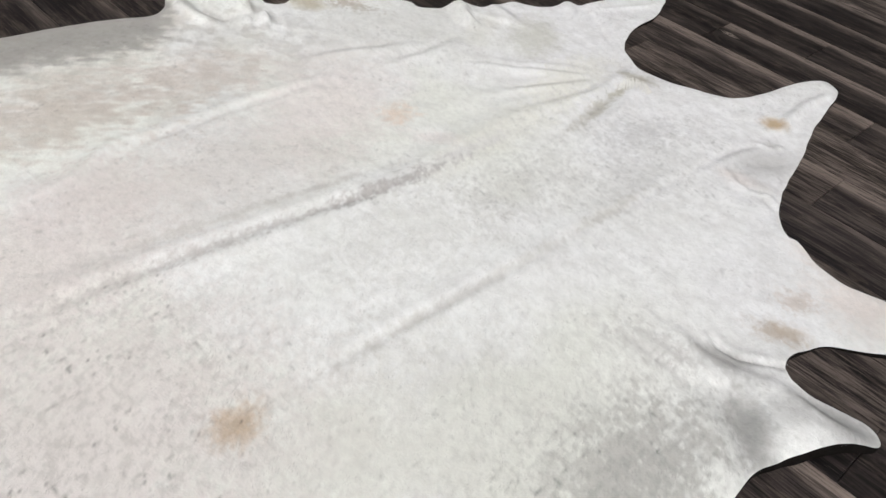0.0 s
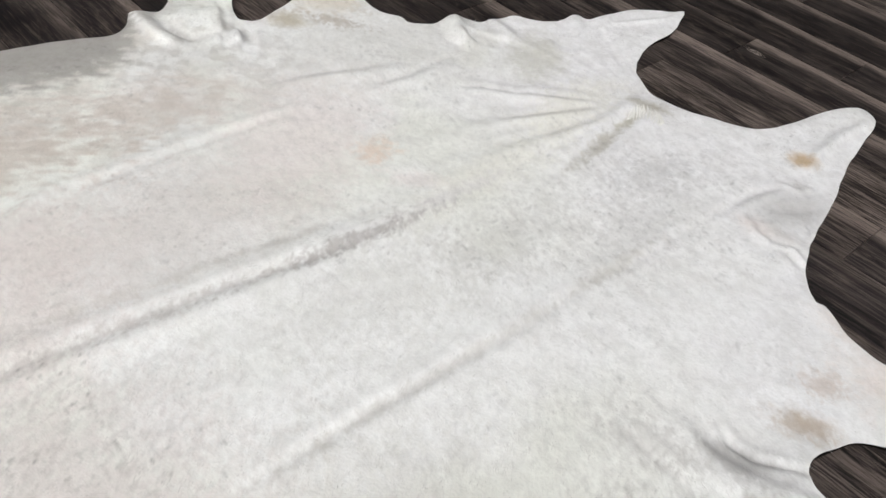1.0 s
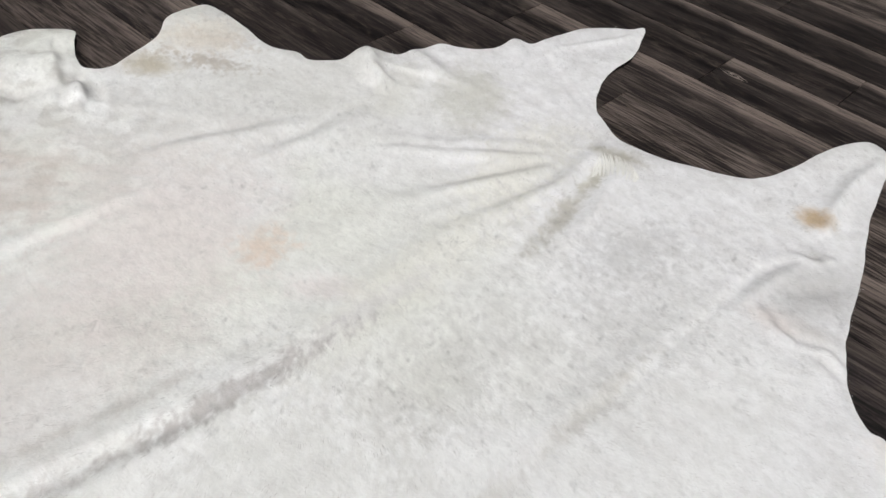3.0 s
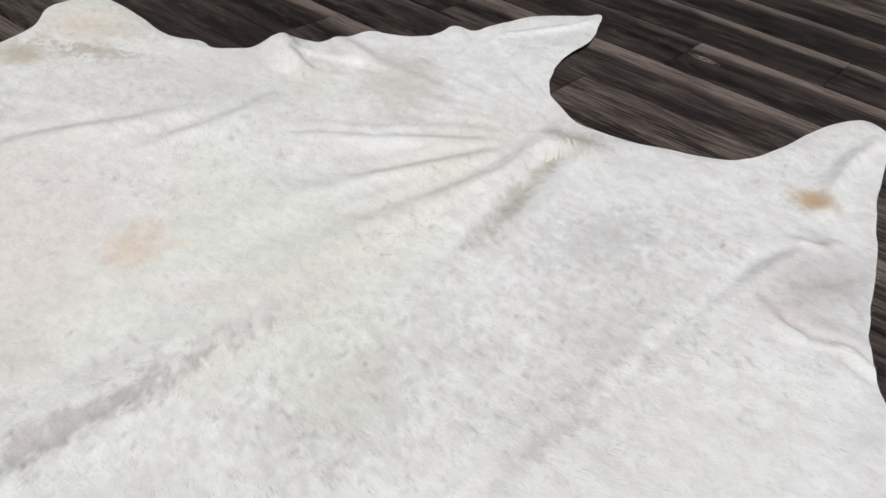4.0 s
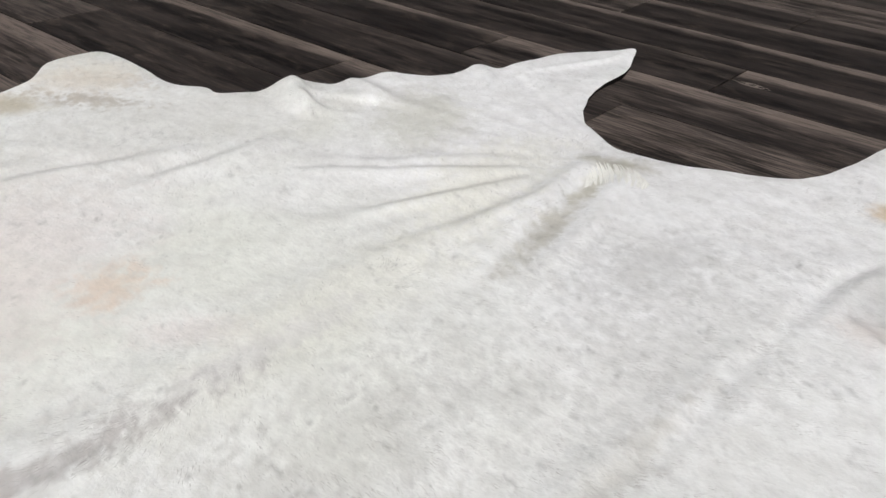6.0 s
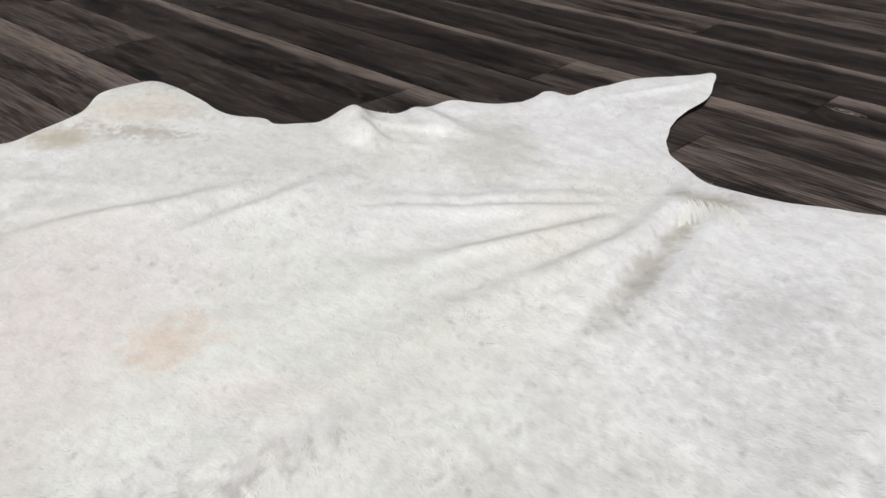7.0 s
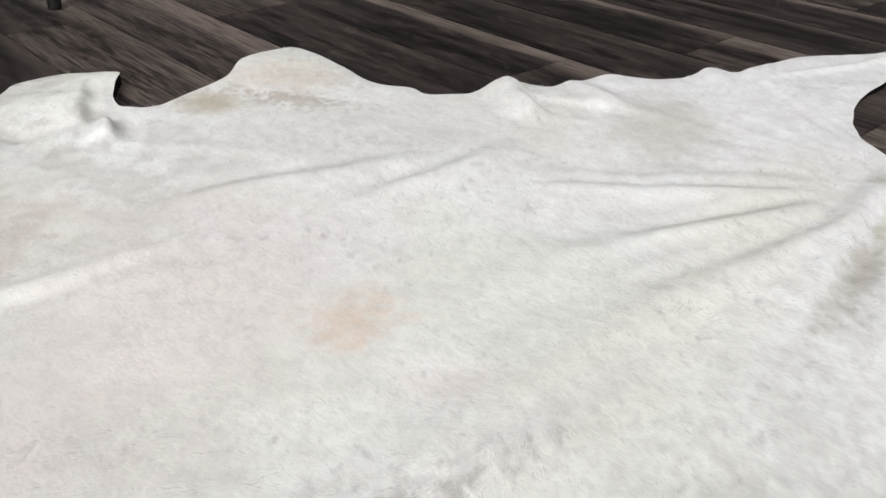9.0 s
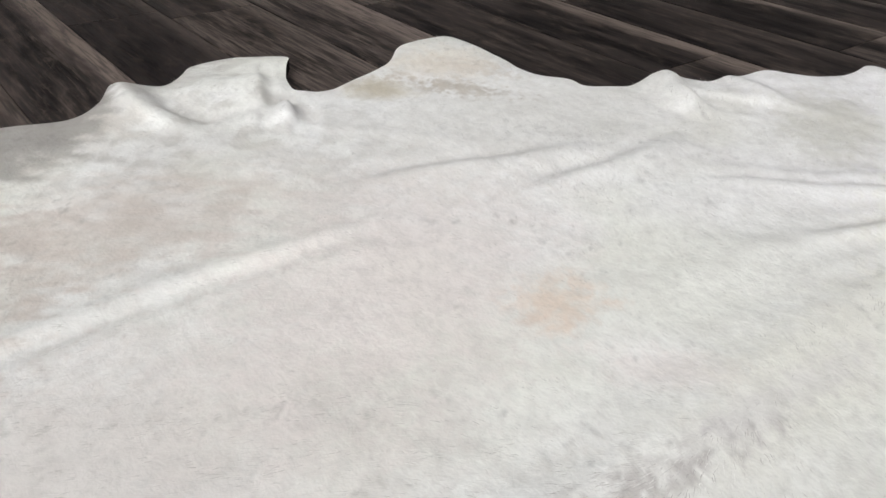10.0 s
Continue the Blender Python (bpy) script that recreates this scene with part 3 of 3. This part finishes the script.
def coat_colour(x, y):
    """Colour of the coat, painted shade included, at places in the hide's plane."""
    shade = fractal(x, y, 3.0, 80, 4)[:, None]
    col = np.array(WHITE) * (1 - smoothstep(shade, 0.4, 0.65)) + np.array(CREAM) * smoothstep(shade, 0.4, 0.65)
    cool = (smoothstep(x - 0.5 * y, 0.05, 0.55) * 0.7)[:, None]
    col = col * (1 - cool) + np.array([0.862, 0.868, 0.882]) * cool
    rag = fractal(x, y, 26.0, 90, 4) - 0.5
    hairy = fractal(x, y, 125.0, 95, 3) - 0.5
    shaggy = 1.0 + 2.2 * smoothstep(y, 0.42, 0.58) * (1 - smoothstep(x, 0.05, 0.25))
    dull = smoothstep(fractal(x, y, 32.0, 240, 4), 0.44, 0.66) * 0.06 + smoothstep(fractal(x, y, 11.0, 250, 3), 0.45, 0.65) * 0.035
    col = col * (1 - (dull * shaggy)[:, None] * np.array([0.95, 1.0, 1.06]))
    # locks that lie out and back over the far flank
    u, v = -0.82 * x + 0.57 * y, -0.57 * x - 0.82 * y
    locks = fractal(u, 2.4 * v, 34.0, 97, 4) - 0.5
    hairy = np.where((y > 0.42) & (x < 0.1), 0.9 * locks, hairy)
    for cx, cy, rx, ry, turn, ragged, tint, strong in MARKS_AND_SHADE:
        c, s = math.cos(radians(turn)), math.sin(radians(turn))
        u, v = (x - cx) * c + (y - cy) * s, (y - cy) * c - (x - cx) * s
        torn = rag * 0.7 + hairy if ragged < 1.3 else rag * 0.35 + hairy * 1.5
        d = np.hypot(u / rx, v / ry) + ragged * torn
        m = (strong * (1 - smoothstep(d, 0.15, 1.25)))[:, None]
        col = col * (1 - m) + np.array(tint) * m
    # the short-haired grey belly edge, with a fringe of white locks falling over it
    fringe = np.interp(x, (-0.90, -0.60, -0.49, -0.41, -0.31, -0.19, -0.12, -0.06), (0.80, 0.828, 0.823, 0.788, 0.775, 0.80, 0.87, 1.05))
    belly = (0.92 * smoothstep(y - fringe + 0.12 * locks, -0.035, 0.040))[:, None]
    col = col * (1 - belly) + np.array([0.335, 0.325, 0.305]) * (0.9 + 0.3 * shade) * belly
    thick = speckle(x, y)
    spot = smoothstep(value_noise(x * 120.0 + y * 20.0, y * 120.0 - x * 20.0, 260), 0.80, 0.95) * smoothstep(value_noise(x * 31.0, y * 31.0, 262), 0.25, 0.7)
    tuft = spot * np.clip(0.06 + 0.26 * thick, 0, 0.55) + smoothstep(fractal(x, y, 125.0, 270, 2), 0.45, 0.75) * np.clip(0.03 + 0.09 * thick, 0, 0.22)
    return col * (1 - np.clip(tuft, 0, 0.6)[:, None])


def speckle(x, y):
    """How thick the dark hairs stand among the white ones."""
    thick = 0.16 + 0.45 * smoothstep(fractal(x, y, 6.0, 120, 3), 0.45, 0.7)
    for cx, cy, rx, ry, strong in ((-0.88, -0.25, 0.35, 0.30, 1.4), (-0.15, -0.82, 0.20, 0.14, 1.0), (-0.36, -0.75, 0.22, 0.14, 1.0), (0.10, -0.20, 0.30, 0.16, 0.30),
                                   (-0.08, -0.012, 0.17, 0.02, 0.9), (-0.45, 0.02, 0.45, 0.016, 0.5), (0.60, -0.25, 0.2, 0.15, 0.15), (-0.6, 0.62, 0.35, 0.2, 0.25),
                                   (0.35, 0.75, 0.09, 0.04, 0.6), (0.62, -0.48, 0.06, 0.05, 0.25), (0.38, -0.22, 0.36, 0.22, 0.50)):
        thick = thick + strong * np.exp(-(((x - cx) / rx) ** 2 + ((y - cy) / ry) ** 2))
    return thick


def inside_and_edge(x, y, ring):
    """Signed distance to the outline (inside positive) and the nearest place on it."""
    nxt = np.roll(ring, -1, axis=0)
    far, hx, hy, cross = np.full(x.shape, 9.0), np.zeros(x.shape), np.zeros(x.shape), np.zeros(x.shape, int)
    for (ax, ay), (bx, by) in zip(ring, nxt):
        ux, uy = bx - ax, by - ay
        s = np.clip(((x - ax) * ux + (y - ay) * uy) / (ux * ux + uy * uy), 0, 1)
        qx, qy = ax + s * ux, ay + s * uy
        d = (x - qx) ** 2 + (y - qy) ** 2
        near = d < far
        far, hx, hy = np.where(near, d, far), np.where(near, qx, hx), np.where(near, qy, hy)
        if ay != by:
            cross += ((ay > y) != (by > y)) & (x < ux * (y - ay) / uy + ax)
    return np.sqrt(far) * np.where(cross % 2 == 1, 1, -1), hx, hy


def build_hide(step=0.0055):
    ring = spline(FAR_FLANK + FAR_PAW + FAR_HIND + FAR_RUMP + TAIL_BAY + NEAR_RUMP + NEAR_HIND + NEAR_PAW + SHOULDERS, 6)
    ring = ring + 0.004 * (np.stack([value_noise(ring[:, 0] * 30, ring[:, 1] * 30, 7), value_noise(ring[:, 0] * 30, ring[:, 1] * 30, 8)], 1) - 0.5)
    xs, ys = np.arange(-1.56, 1.34, step), np.arange(-1.10, 1.10, step)
    gx, gy = np.meshgrid(xs, ys, indexing="ij")
    x, y = gx.ravel().copy(), gy.ravel().copy()
    gap, hx, hy = inside_and_edge(x, y, ring)
    rim = np.abs(gap) < 0.55 * step
    x[rim], y[rim] = hx[rim], hy[rim]
    use = (gap > 0) | rim
    index = np.arange(len(x)).reshape(gx.shape)
    quads = np.stack([index[:-1, :-1], index[1:, :-1], index[1:, 1:], index[:-1, 1:]], -1).reshape(-1, 4)
    quads = quads[use[quads].all(1)]
    keep = np.unique(quads)
    order = np.full(len(x), -1)
    order[keep] = np.arange(len(keep))
    quads, x, y = order[quads], x[keep], y[keep]
    # pull what is left of the stepped rim onto the outline
    count = np.bincount(quads.ravel(), minlength=len(x))
    loose = count < 4
    g2, hx, hy = inside_and_edge(x[loose], y[loose], ring)
    x[loose], y[loose] = hx, hy
    z = hide_height(x, y)
    n = len(x)
    gap, _, _ = inside_and_edge(x, y, ring[::2])
    thin = PELT * (0.45 + 0.55 * smoothstep(gap, 0.0, 0.02))
    verts = np.concatenate([np.stack([x, y, z + thin], 1), np.stack([x, y, z], 1)])
    edges = np.concatenate([quads[:, [0, 1]], quads[:, [1, 2]], quads[:, [2, 3]], quads[:, [3, 0]]])
    key = np.sort(edges, 1) @ np.array([n, 1])
    _, first, times = np.unique(key, return_index=True, return_counts=True)
    border = edges[first[times == 1]]
    # the cut edge, dark like the backing, drawn down as a black skirt in place of shade
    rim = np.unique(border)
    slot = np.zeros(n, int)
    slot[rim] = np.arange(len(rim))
    # up to 3 cm of skirt fills the shaded gap under lifted edges
    gap_skirt = np.maximum(z[rim] - 0.030, 0.0005)
    verts = np.concatenate([verts, np.stack([x[rim], y[rim], z[rim] + thin[rim] - 0.0002], 1), np.stack([x[rim], y[rim], gap_skirt], 1)])
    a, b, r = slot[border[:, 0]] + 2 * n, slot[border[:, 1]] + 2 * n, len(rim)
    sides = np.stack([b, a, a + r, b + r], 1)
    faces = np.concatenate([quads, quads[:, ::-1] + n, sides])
    data = bpy.data.meshes.new("cowhide_rug")
    data.from_pydata(verts.tolist(), [], faces.tolist())
    data.polygons.foreach_set("use_smooth", [True] * len(faces))
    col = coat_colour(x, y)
    attr = data.attributes.new("coat", "FLOAT_COLOR", "POINT")
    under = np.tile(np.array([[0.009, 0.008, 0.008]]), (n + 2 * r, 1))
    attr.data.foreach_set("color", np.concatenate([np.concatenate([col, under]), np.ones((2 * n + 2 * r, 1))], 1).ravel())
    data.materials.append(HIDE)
    data.materials.append(BACKING_AND_GAP)
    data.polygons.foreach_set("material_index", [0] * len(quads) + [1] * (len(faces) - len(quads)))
    rug = new("cowhide_rug", data)
    rug.matrix_world = pose(HIDE_AT[0], HIDE_AT[1], 0.0, 0, 0, HIDE_TURN)
    tagged(rug, "wrinkled off-white cowhide rug with tan markings on dark planks", "rug")
    return rug, ring


class Heights:
    """The underside's height, read off a grid that is worked out once."""

    def __init__(self, step=0.004):
        self.step, self.x0, self.y0 = step, -1.56, -1.12
        gx, gy = np.meshgrid(np.arange(-1.56, 1.40, step), np.arange(-1.12, 1.12, step), indexing="ij")
        self.z = hide_height(gx.ravel(), gy.ravel()).reshape(gx.shape)

    def __call__(self, x, y):
        u, v = (x - self.x0) / self.step, (y - self.y0) / self.step
        i, j = np.clip(u.astype(int), 0, self.z.shape[0] - 2), np.clip(v.astype(int), 0, self.z.shape[1] - 2)
        u, v, z = u - i, v - j, self.z
        return (z[i, j] * (1 - u) + z[i + 1, j] * u) * (1 - v) + (z[i, j + 1] * (1 - u) + z[i + 1, j + 1] * u) * v


HEIGHTS = Heights()


def build_hair(rug, ring, count=360000):
    """Short lying hairs, thicker on the stretch that is seen from close by."""
    rnd = np.random.RandomState(5)
    x, y = rnd.uniform(-1.35, 1.3, count * 2), rnd.uniform(-1.06, 1.06, count * 2)
    weight = np.where(x > -0.5, 1.0, 0.6)
    pick = rnd.rand(count * 2) < weight
    x, y = x[pick], y[pick]
    gap, _, _ = inside_and_edge(x, y, ring[::3])
    ok = gap > rnd.uniform(0.006, 0.026, len(x))
    x, y, gap = x[ok], y[ok], gap[ok]
    m = len(x)
    turn = coat_lie(x, y) + 1.4 * (fractal(x, y, 5.0, 130, 3) - 0.5) + rnd.normal(0, 0.2, m)
    length = rnd.uniform(0.007, 0.014, m) * (0.7 + 0.8 * fractal(x, y, 9.0, 140, 2))
    wide = rnd.uniform(0.0003, 0.0006, m)
    rise = rnd.uniform(0.0, 0.05, m) * smoothstep(gap, 0.0, 0.05)
    dx, dy = np.cos(turn), np.sin(turn)
    px, py = -dy * wide / 2, dx * wide / 2

    def strand(run, across, up):
        u, v = x + dx * run + px * across, y + dy * run + py * across
        return np.stack([u, v, HEIGHTS(u, v) + PELT - 0.0006 + up], 1)

    mid, end = length * 0.55, length
    rows = [strand(0, -1, 0), strand(0, 1, 0), strand(mid, -1, rise * mid + 0.0005), strand(mid, 1, rise * mid + 0.0005), strand(end, 0, rise * end * 0.8 + 0.0004)]
    verts = np.stack(rows, 1).reshape(-1, 3)
    base = (np.arange(m) * 5)[:, None]
    tris = np.concatenate([base + [0, 2, 1], base + [1, 2, 3], base + [2, 4, 3]], 1).reshape(-1, 3)
    grey = smoothstep(fractal(x, y, 14.0, 150, 3), 0.42, 0.72)
    col = coat_colour(x, y) * (rnd.uniform(0.93, 1.04, m) - 0.12 * grey * rnd.rand(m))[:, None]
    clump = smoothstep(fractal(x * 0.8 + y * 0.3, y - x * 0.3, 75.0, 160, 2), 0.60, 0.74)
    dark = rnd.rand(m) < (0.012 + 0.80 * clump) * speckle(x, y)
    col[dark] = 0.45 * col[dark] + 0.55 * np.array([0.34, 0.32, 0.31]) * rnd.uniform(0.6, 1.4, (dark.sum(), 1))
    data = bpy.data.meshes.new("hair")
    data.vertices.add(len(verts))
    data.vertices.foreach_set("co", verts.ravel())
    data.loops.add(tris.size)
    data.loops.foreach_set("vertex_index", tris.ravel())
    data.polygons.add(len(tris))
    data.polygons.foreach_set("loop_start", np.arange(0, tris.size, 3))
    data.update(calc_edges=True)
    attr = data.attributes.new("coat", "FLOAT_COLOR", "POINT")
    rgba = np.concatenate([np.clip(col, 0, 0.88), np.ones((m, 1))], 1)
    attr.data.foreach_set("color", np.repeat(rgba, 5, axis=0).ravel())
    e = 0.006
    sx, sy = (HEIGHTS(x + e, y) - HEIGHTS(x - e, y)) / (2 * e), (HEIGHTS(x, y + e) - HEIGHTS(x, y - e)) / (2 * e)
    skin = np.stack([-sx + rnd.normal(0, 0.05, m), -sy + rnd.normal(0, 0.05, m), np.ones(m)], 1)
    skin /= np.linalg.norm(skin, axis=1, keepdims=True)
    attr = data.attributes.new("skin", "FLOAT_VECTOR", "POINT")
    attr.data.foreach_set("vector", np.repeat(skin, 5, axis=0).ravel())
    data.materials.append(HAIR)
    hair = new("hair", data)
    hair.parent = rug
    return tagged(hair, "short white and grey cow hair lying flat", kind="stuff")


def build_tuft(rug):
    """The swirl of longer curled locks where the tail was cut: roots on an arc, tips combed down the rump."""
    rnd = random.Random(3)
    roots = ((0.722, -0.004), (0.756, 0.016), (0.786, 0.020), (0.803, 0.008), (0.806, -0.020), (0.792, -0.048), (0.774, -0.066))
    tips = ((0.690, -0.016), (0.700, -0.030), (0.706, -0.042), (0.714, -0.056), (0.724, -0.070), (0.736, -0.082), (0.746, -0.088))

    def on(line, t):
        k = min(int(t * 6), 5)
        f = t * 6 - k
        return Vector(line[k]).lerp(Vector(line[k + 1]), f)

    bm = bmesh.new()
    for k in range(190):
        # hairs gather into a dozen locks that close towards their tips
        t = rnd.random()
        lock = min(max((math.floor(t * 12) + 0.5) / 12 + rnd.uniform(-0.012, 0.012), 0), 1)
        start, end = on(roots, t), on(tips, lock)
        start = start.lerp(end, rnd.uniform(0.12, 0.45))
        end = start.lerp(end, rnd.uniform(0.6, 1.0))
        way = (end - start).normalized()
        side = Vector((-way.y, way.x))
        bend, wide, high = 0.004 + rnd.uniform(-0.002, 0.002), rnd.uniform(0.0006, 0.0013), rnd.uniform(0.0012, 0.0034)
        rings = []
        for j in range(9):
            f = j / 8
            c = start.lerp(end, f) + side * bend * math.sin(math.pi * f)
            r = wide * math.sin(math.pi * min(0.12 + 0.86 * f, 0.985)) ** 0.7
            z = float(HEIGHTS(np.array([c.x]), np.array([c.y]))[0]) + PELT
            arch = high * math.sin(math.pi * min(1, 0.08 + 0.9 * f))
            ring_of = [c + side * r * q for q in (-1, -0.5, 0, 0.5, 1)]
            rings.append([bm.verts.new((p.x, p.y, z - 0.0006 + arch * lift)) for p, lift in zip(ring_of, (0.0, 0.75, 1.0, 0.75, 0.0))])
        for a0, a1 in zip(rings[:-1], rings[1:]):
            for q in range(4):
                bm.faces.new((a0[q], a1[q], a1[q + 1], a0[q + 1]))
    bmesh.ops.recalc_face_normals(bm, faces=bm.faces)
    return part("tuft", bm, TUFT, rug, "swirl of longer cream curled hair", smooth=True)


rug, ring = build_hide()
build_hair(rug, ring)
build_tuft(rug)


# ---------------------------------------------------------------- chair
def build_chair(x, y, turn):
    chair = tagged(new("chair"), "chair with black metal legs and rubber feet on planks", "chair")
    chair.matrix_world = pose(x, y, 0.0, 0, 0, turn)
    side = 0.42
    for cx, cy in ((0, 0), (side, 0), (0, side), (side, side)):
        leg = part("leg", tube(bmesh.new(), (cx, cy, 0.030), (cx, cy, 0.43), 0.0118, 0.0125), METAL, chair, smooth=True)
        part("foot_cap", tube(bmesh.new(), (cx, cy, 0.0), (cx, cy, 0.036), 0.0132, 0.0142, 24, 0.0015), RUBBER, leg, "black rubber foot cap", smooth=True)
    part("seat", box(bmesh.new(), -0.03, side + 0.03, -0.03, side + 0.03, 0.43, 0.475, 0.015), SEAT, chair)
    return chair


build_chair(-2.672, 1.786, 120)


# ---------------------------------------------------------------- floor planks
SEAM, WIDE, LONG, DEEP = 1.478, 0.1735, 1.22, 0.008
# End joints by row, from low to high x; past them the boards go on at their full length.
JOINTS = {-1: (-2.90,), 0: (-2.62,), 1: (-2.555,), 2: (-2.05,), 3: (-2.42,), 4: (-1.813,), 5: (-1.322,), 6: (-1.70, -0.671), 7: (-1.245,), 8: (-0.98,), 9: (-1.643,), 10: (-1.30,), 11: (-1.85,)}
# Looks by row, each from a given x on: streak, its width, greyness, figure.
LOOKS = {
    -3: ((-9, 0.3, 0.30, 0.04, 0.10),), -2: ((-9, 0.4, 0.30, 0.04, 0.12),), -1: ((-9, 1.0, 0.38, 0.08, 0.12),), 0: ((-9, 0.30, 0.25, 0.05, 0.0),),
    # high greyness on the +x boards of rows 1 to 4 paints in reflected haze
    1: ((-9, 0.7, 0.40, 0.25, 0.10), (-2.56, 0.40, 0.30, 0.25, 0.50), (-1.0, 0.4, 0.3, 0.75, 0.10)),
    2: ((-9, 0.9, 0.55, 0.34, 0.40), (-1.0, 0.3, 0.3, 0.80, 0.10)),
    3: ((-9, 0.35, 0.30, 0.40, 0.40), (-2.43, 0.12, 0.30, 0.05, 0.10), (-1.22, 0.35, 0.30, 0.60, 0.05)),
    4: ((-9, 1.0, 0.30, 0.05, 0.05), (-1.82, 0.85, 0.40, 0.12, 0.35), (-0.62, 0.95, 0.34, 0.60, 0.15)),
    5: ((-9, 0.20, 0.20, 0.06, 0.15), (-1.33, 0.30, 0.35, 0.18, 0.85), (-0.15, 0.5, 0.35, 0.5, 0.5)),
    6: ((-9, 0.90, 0.20, 0.04, 0.05), (-1.71, 1.0, 0.46, 0.22, 0.30), (-0.68, 0.5, 0.35, 0.40, 0.15)),
    7: ((-9, 0.45, 0.14, 0.08, 0.12), (-1.25, 1.0, 0.36, 0.22, 0.12)),
    8: ((-9, 1.0, 0.24, 0.03, 0.05), (-0.99, 0.9, 0.28, 0.14, 0.15)),
    9: ((-9, 0.60, 0.35, 0.15, 0.55), (-1.65, 0.75, 0.28, 0.06, 0.10)),
    10: ((-9, 0.75, 0.28, 0.08, 0.10),), 11: ((-9, 0.65, 0.40, 0.25, 0.80),),
}


@functools.lru_cache(maxsize=None)
def plank_mesh(length):
    bm = box(bmesh.new(), -length / 2 + 0.0006, length / 2 - 0.0006, -WIDE / 2 + 0.0005, WIDE / 2 - 0.0005, -DEEP, 0.0)
    top = [e for e in bm.edges if all(v.co.z > -0.001 for v in e.verts)]
    bmesh.ops.bevel(bm, geom=top, offset=0.0012, segments=1, affect="EDGES")
    return mesh_from("plank", bm, PLANK)


chance = random.Random(11)
row = math.floor((Y0 - SEAM) / WIDE)
while SEAM + row * WIDE < Y1:
    cuts = list(JOINTS.get(row, (chance.uniform(-2.5, -1.3),)))
    while cuts[0] > X0:
        cuts.insert(0, cuts[0] - LONG)
    while cuts[-1] < X1:
        cuts.append(cuts[-1] + LONG)
    usual = (-9, chance.uniform(0.2, 0.9), chance.uniform(0.2, 0.4), chance.uniform(0.05, 0.35), chance.uniform(0.0, 0.4))
    for start, stop in zip(cuts[:-1], cuts[1:]):
        plank = new("plank", plank_mesh(round(stop - start, 4)))
        plank.parent = floor
        plank.matrix_world = pose((start + stop) / 2, SEAM + (row + 0.5) * WIDE, 0.0)
        plank.color = [v for v in LOOKS.get(row, (usual,)) if v[0] <= start + 0.005][-1][1:]
    row += 1


# ---------------------------------------------------------------- knot in one plank
def build_knot(x, y, long, high):
    """Oval growth rings round a knot, barely proud of the plank."""
    bm = bmesh.new()
    rnd = random.Random(9)
    for size, wide in ((1.0, 0.0022), (0.62, 0.0016), (0.34, 0.0030)):
        wob = [rnd.uniform(0.82, 1.15) for _ in range(12)]
        inner, outer = [], []
        for k in range(36):
            a = 2 * math.pi * k / 36
            w = wob[k // 3] * (1 - (k % 3) / 3) + wob[(k // 3 + 1) % 12] * (k % 3) / 3
            thick = wide * (0.7 + 0.5 * math.sin(a * 2 + size * 5))
            for ring_of, d in ((inner, -thick), (outer, thick)):
                ring_of.append(bm.verts.new(((long * size * w + d) * math.cos(a), (high * size * w + d * 0.6) * math.sin(a), 0.0005)))
        for k in range(36):
            bm.faces.new((inner[k], outer[k], outer[(k + 1) % 36], inner[(k + 1) % 36]))
    knot = part("knot", bm, KNOT, floor, "pale oval knot rings in a plank")
    knot.matrix_world = pose(x, y, 0.0, 0, 0, -4)
    return knot


build_knot(-1.200, 2.785, 0.036, 0.0085)
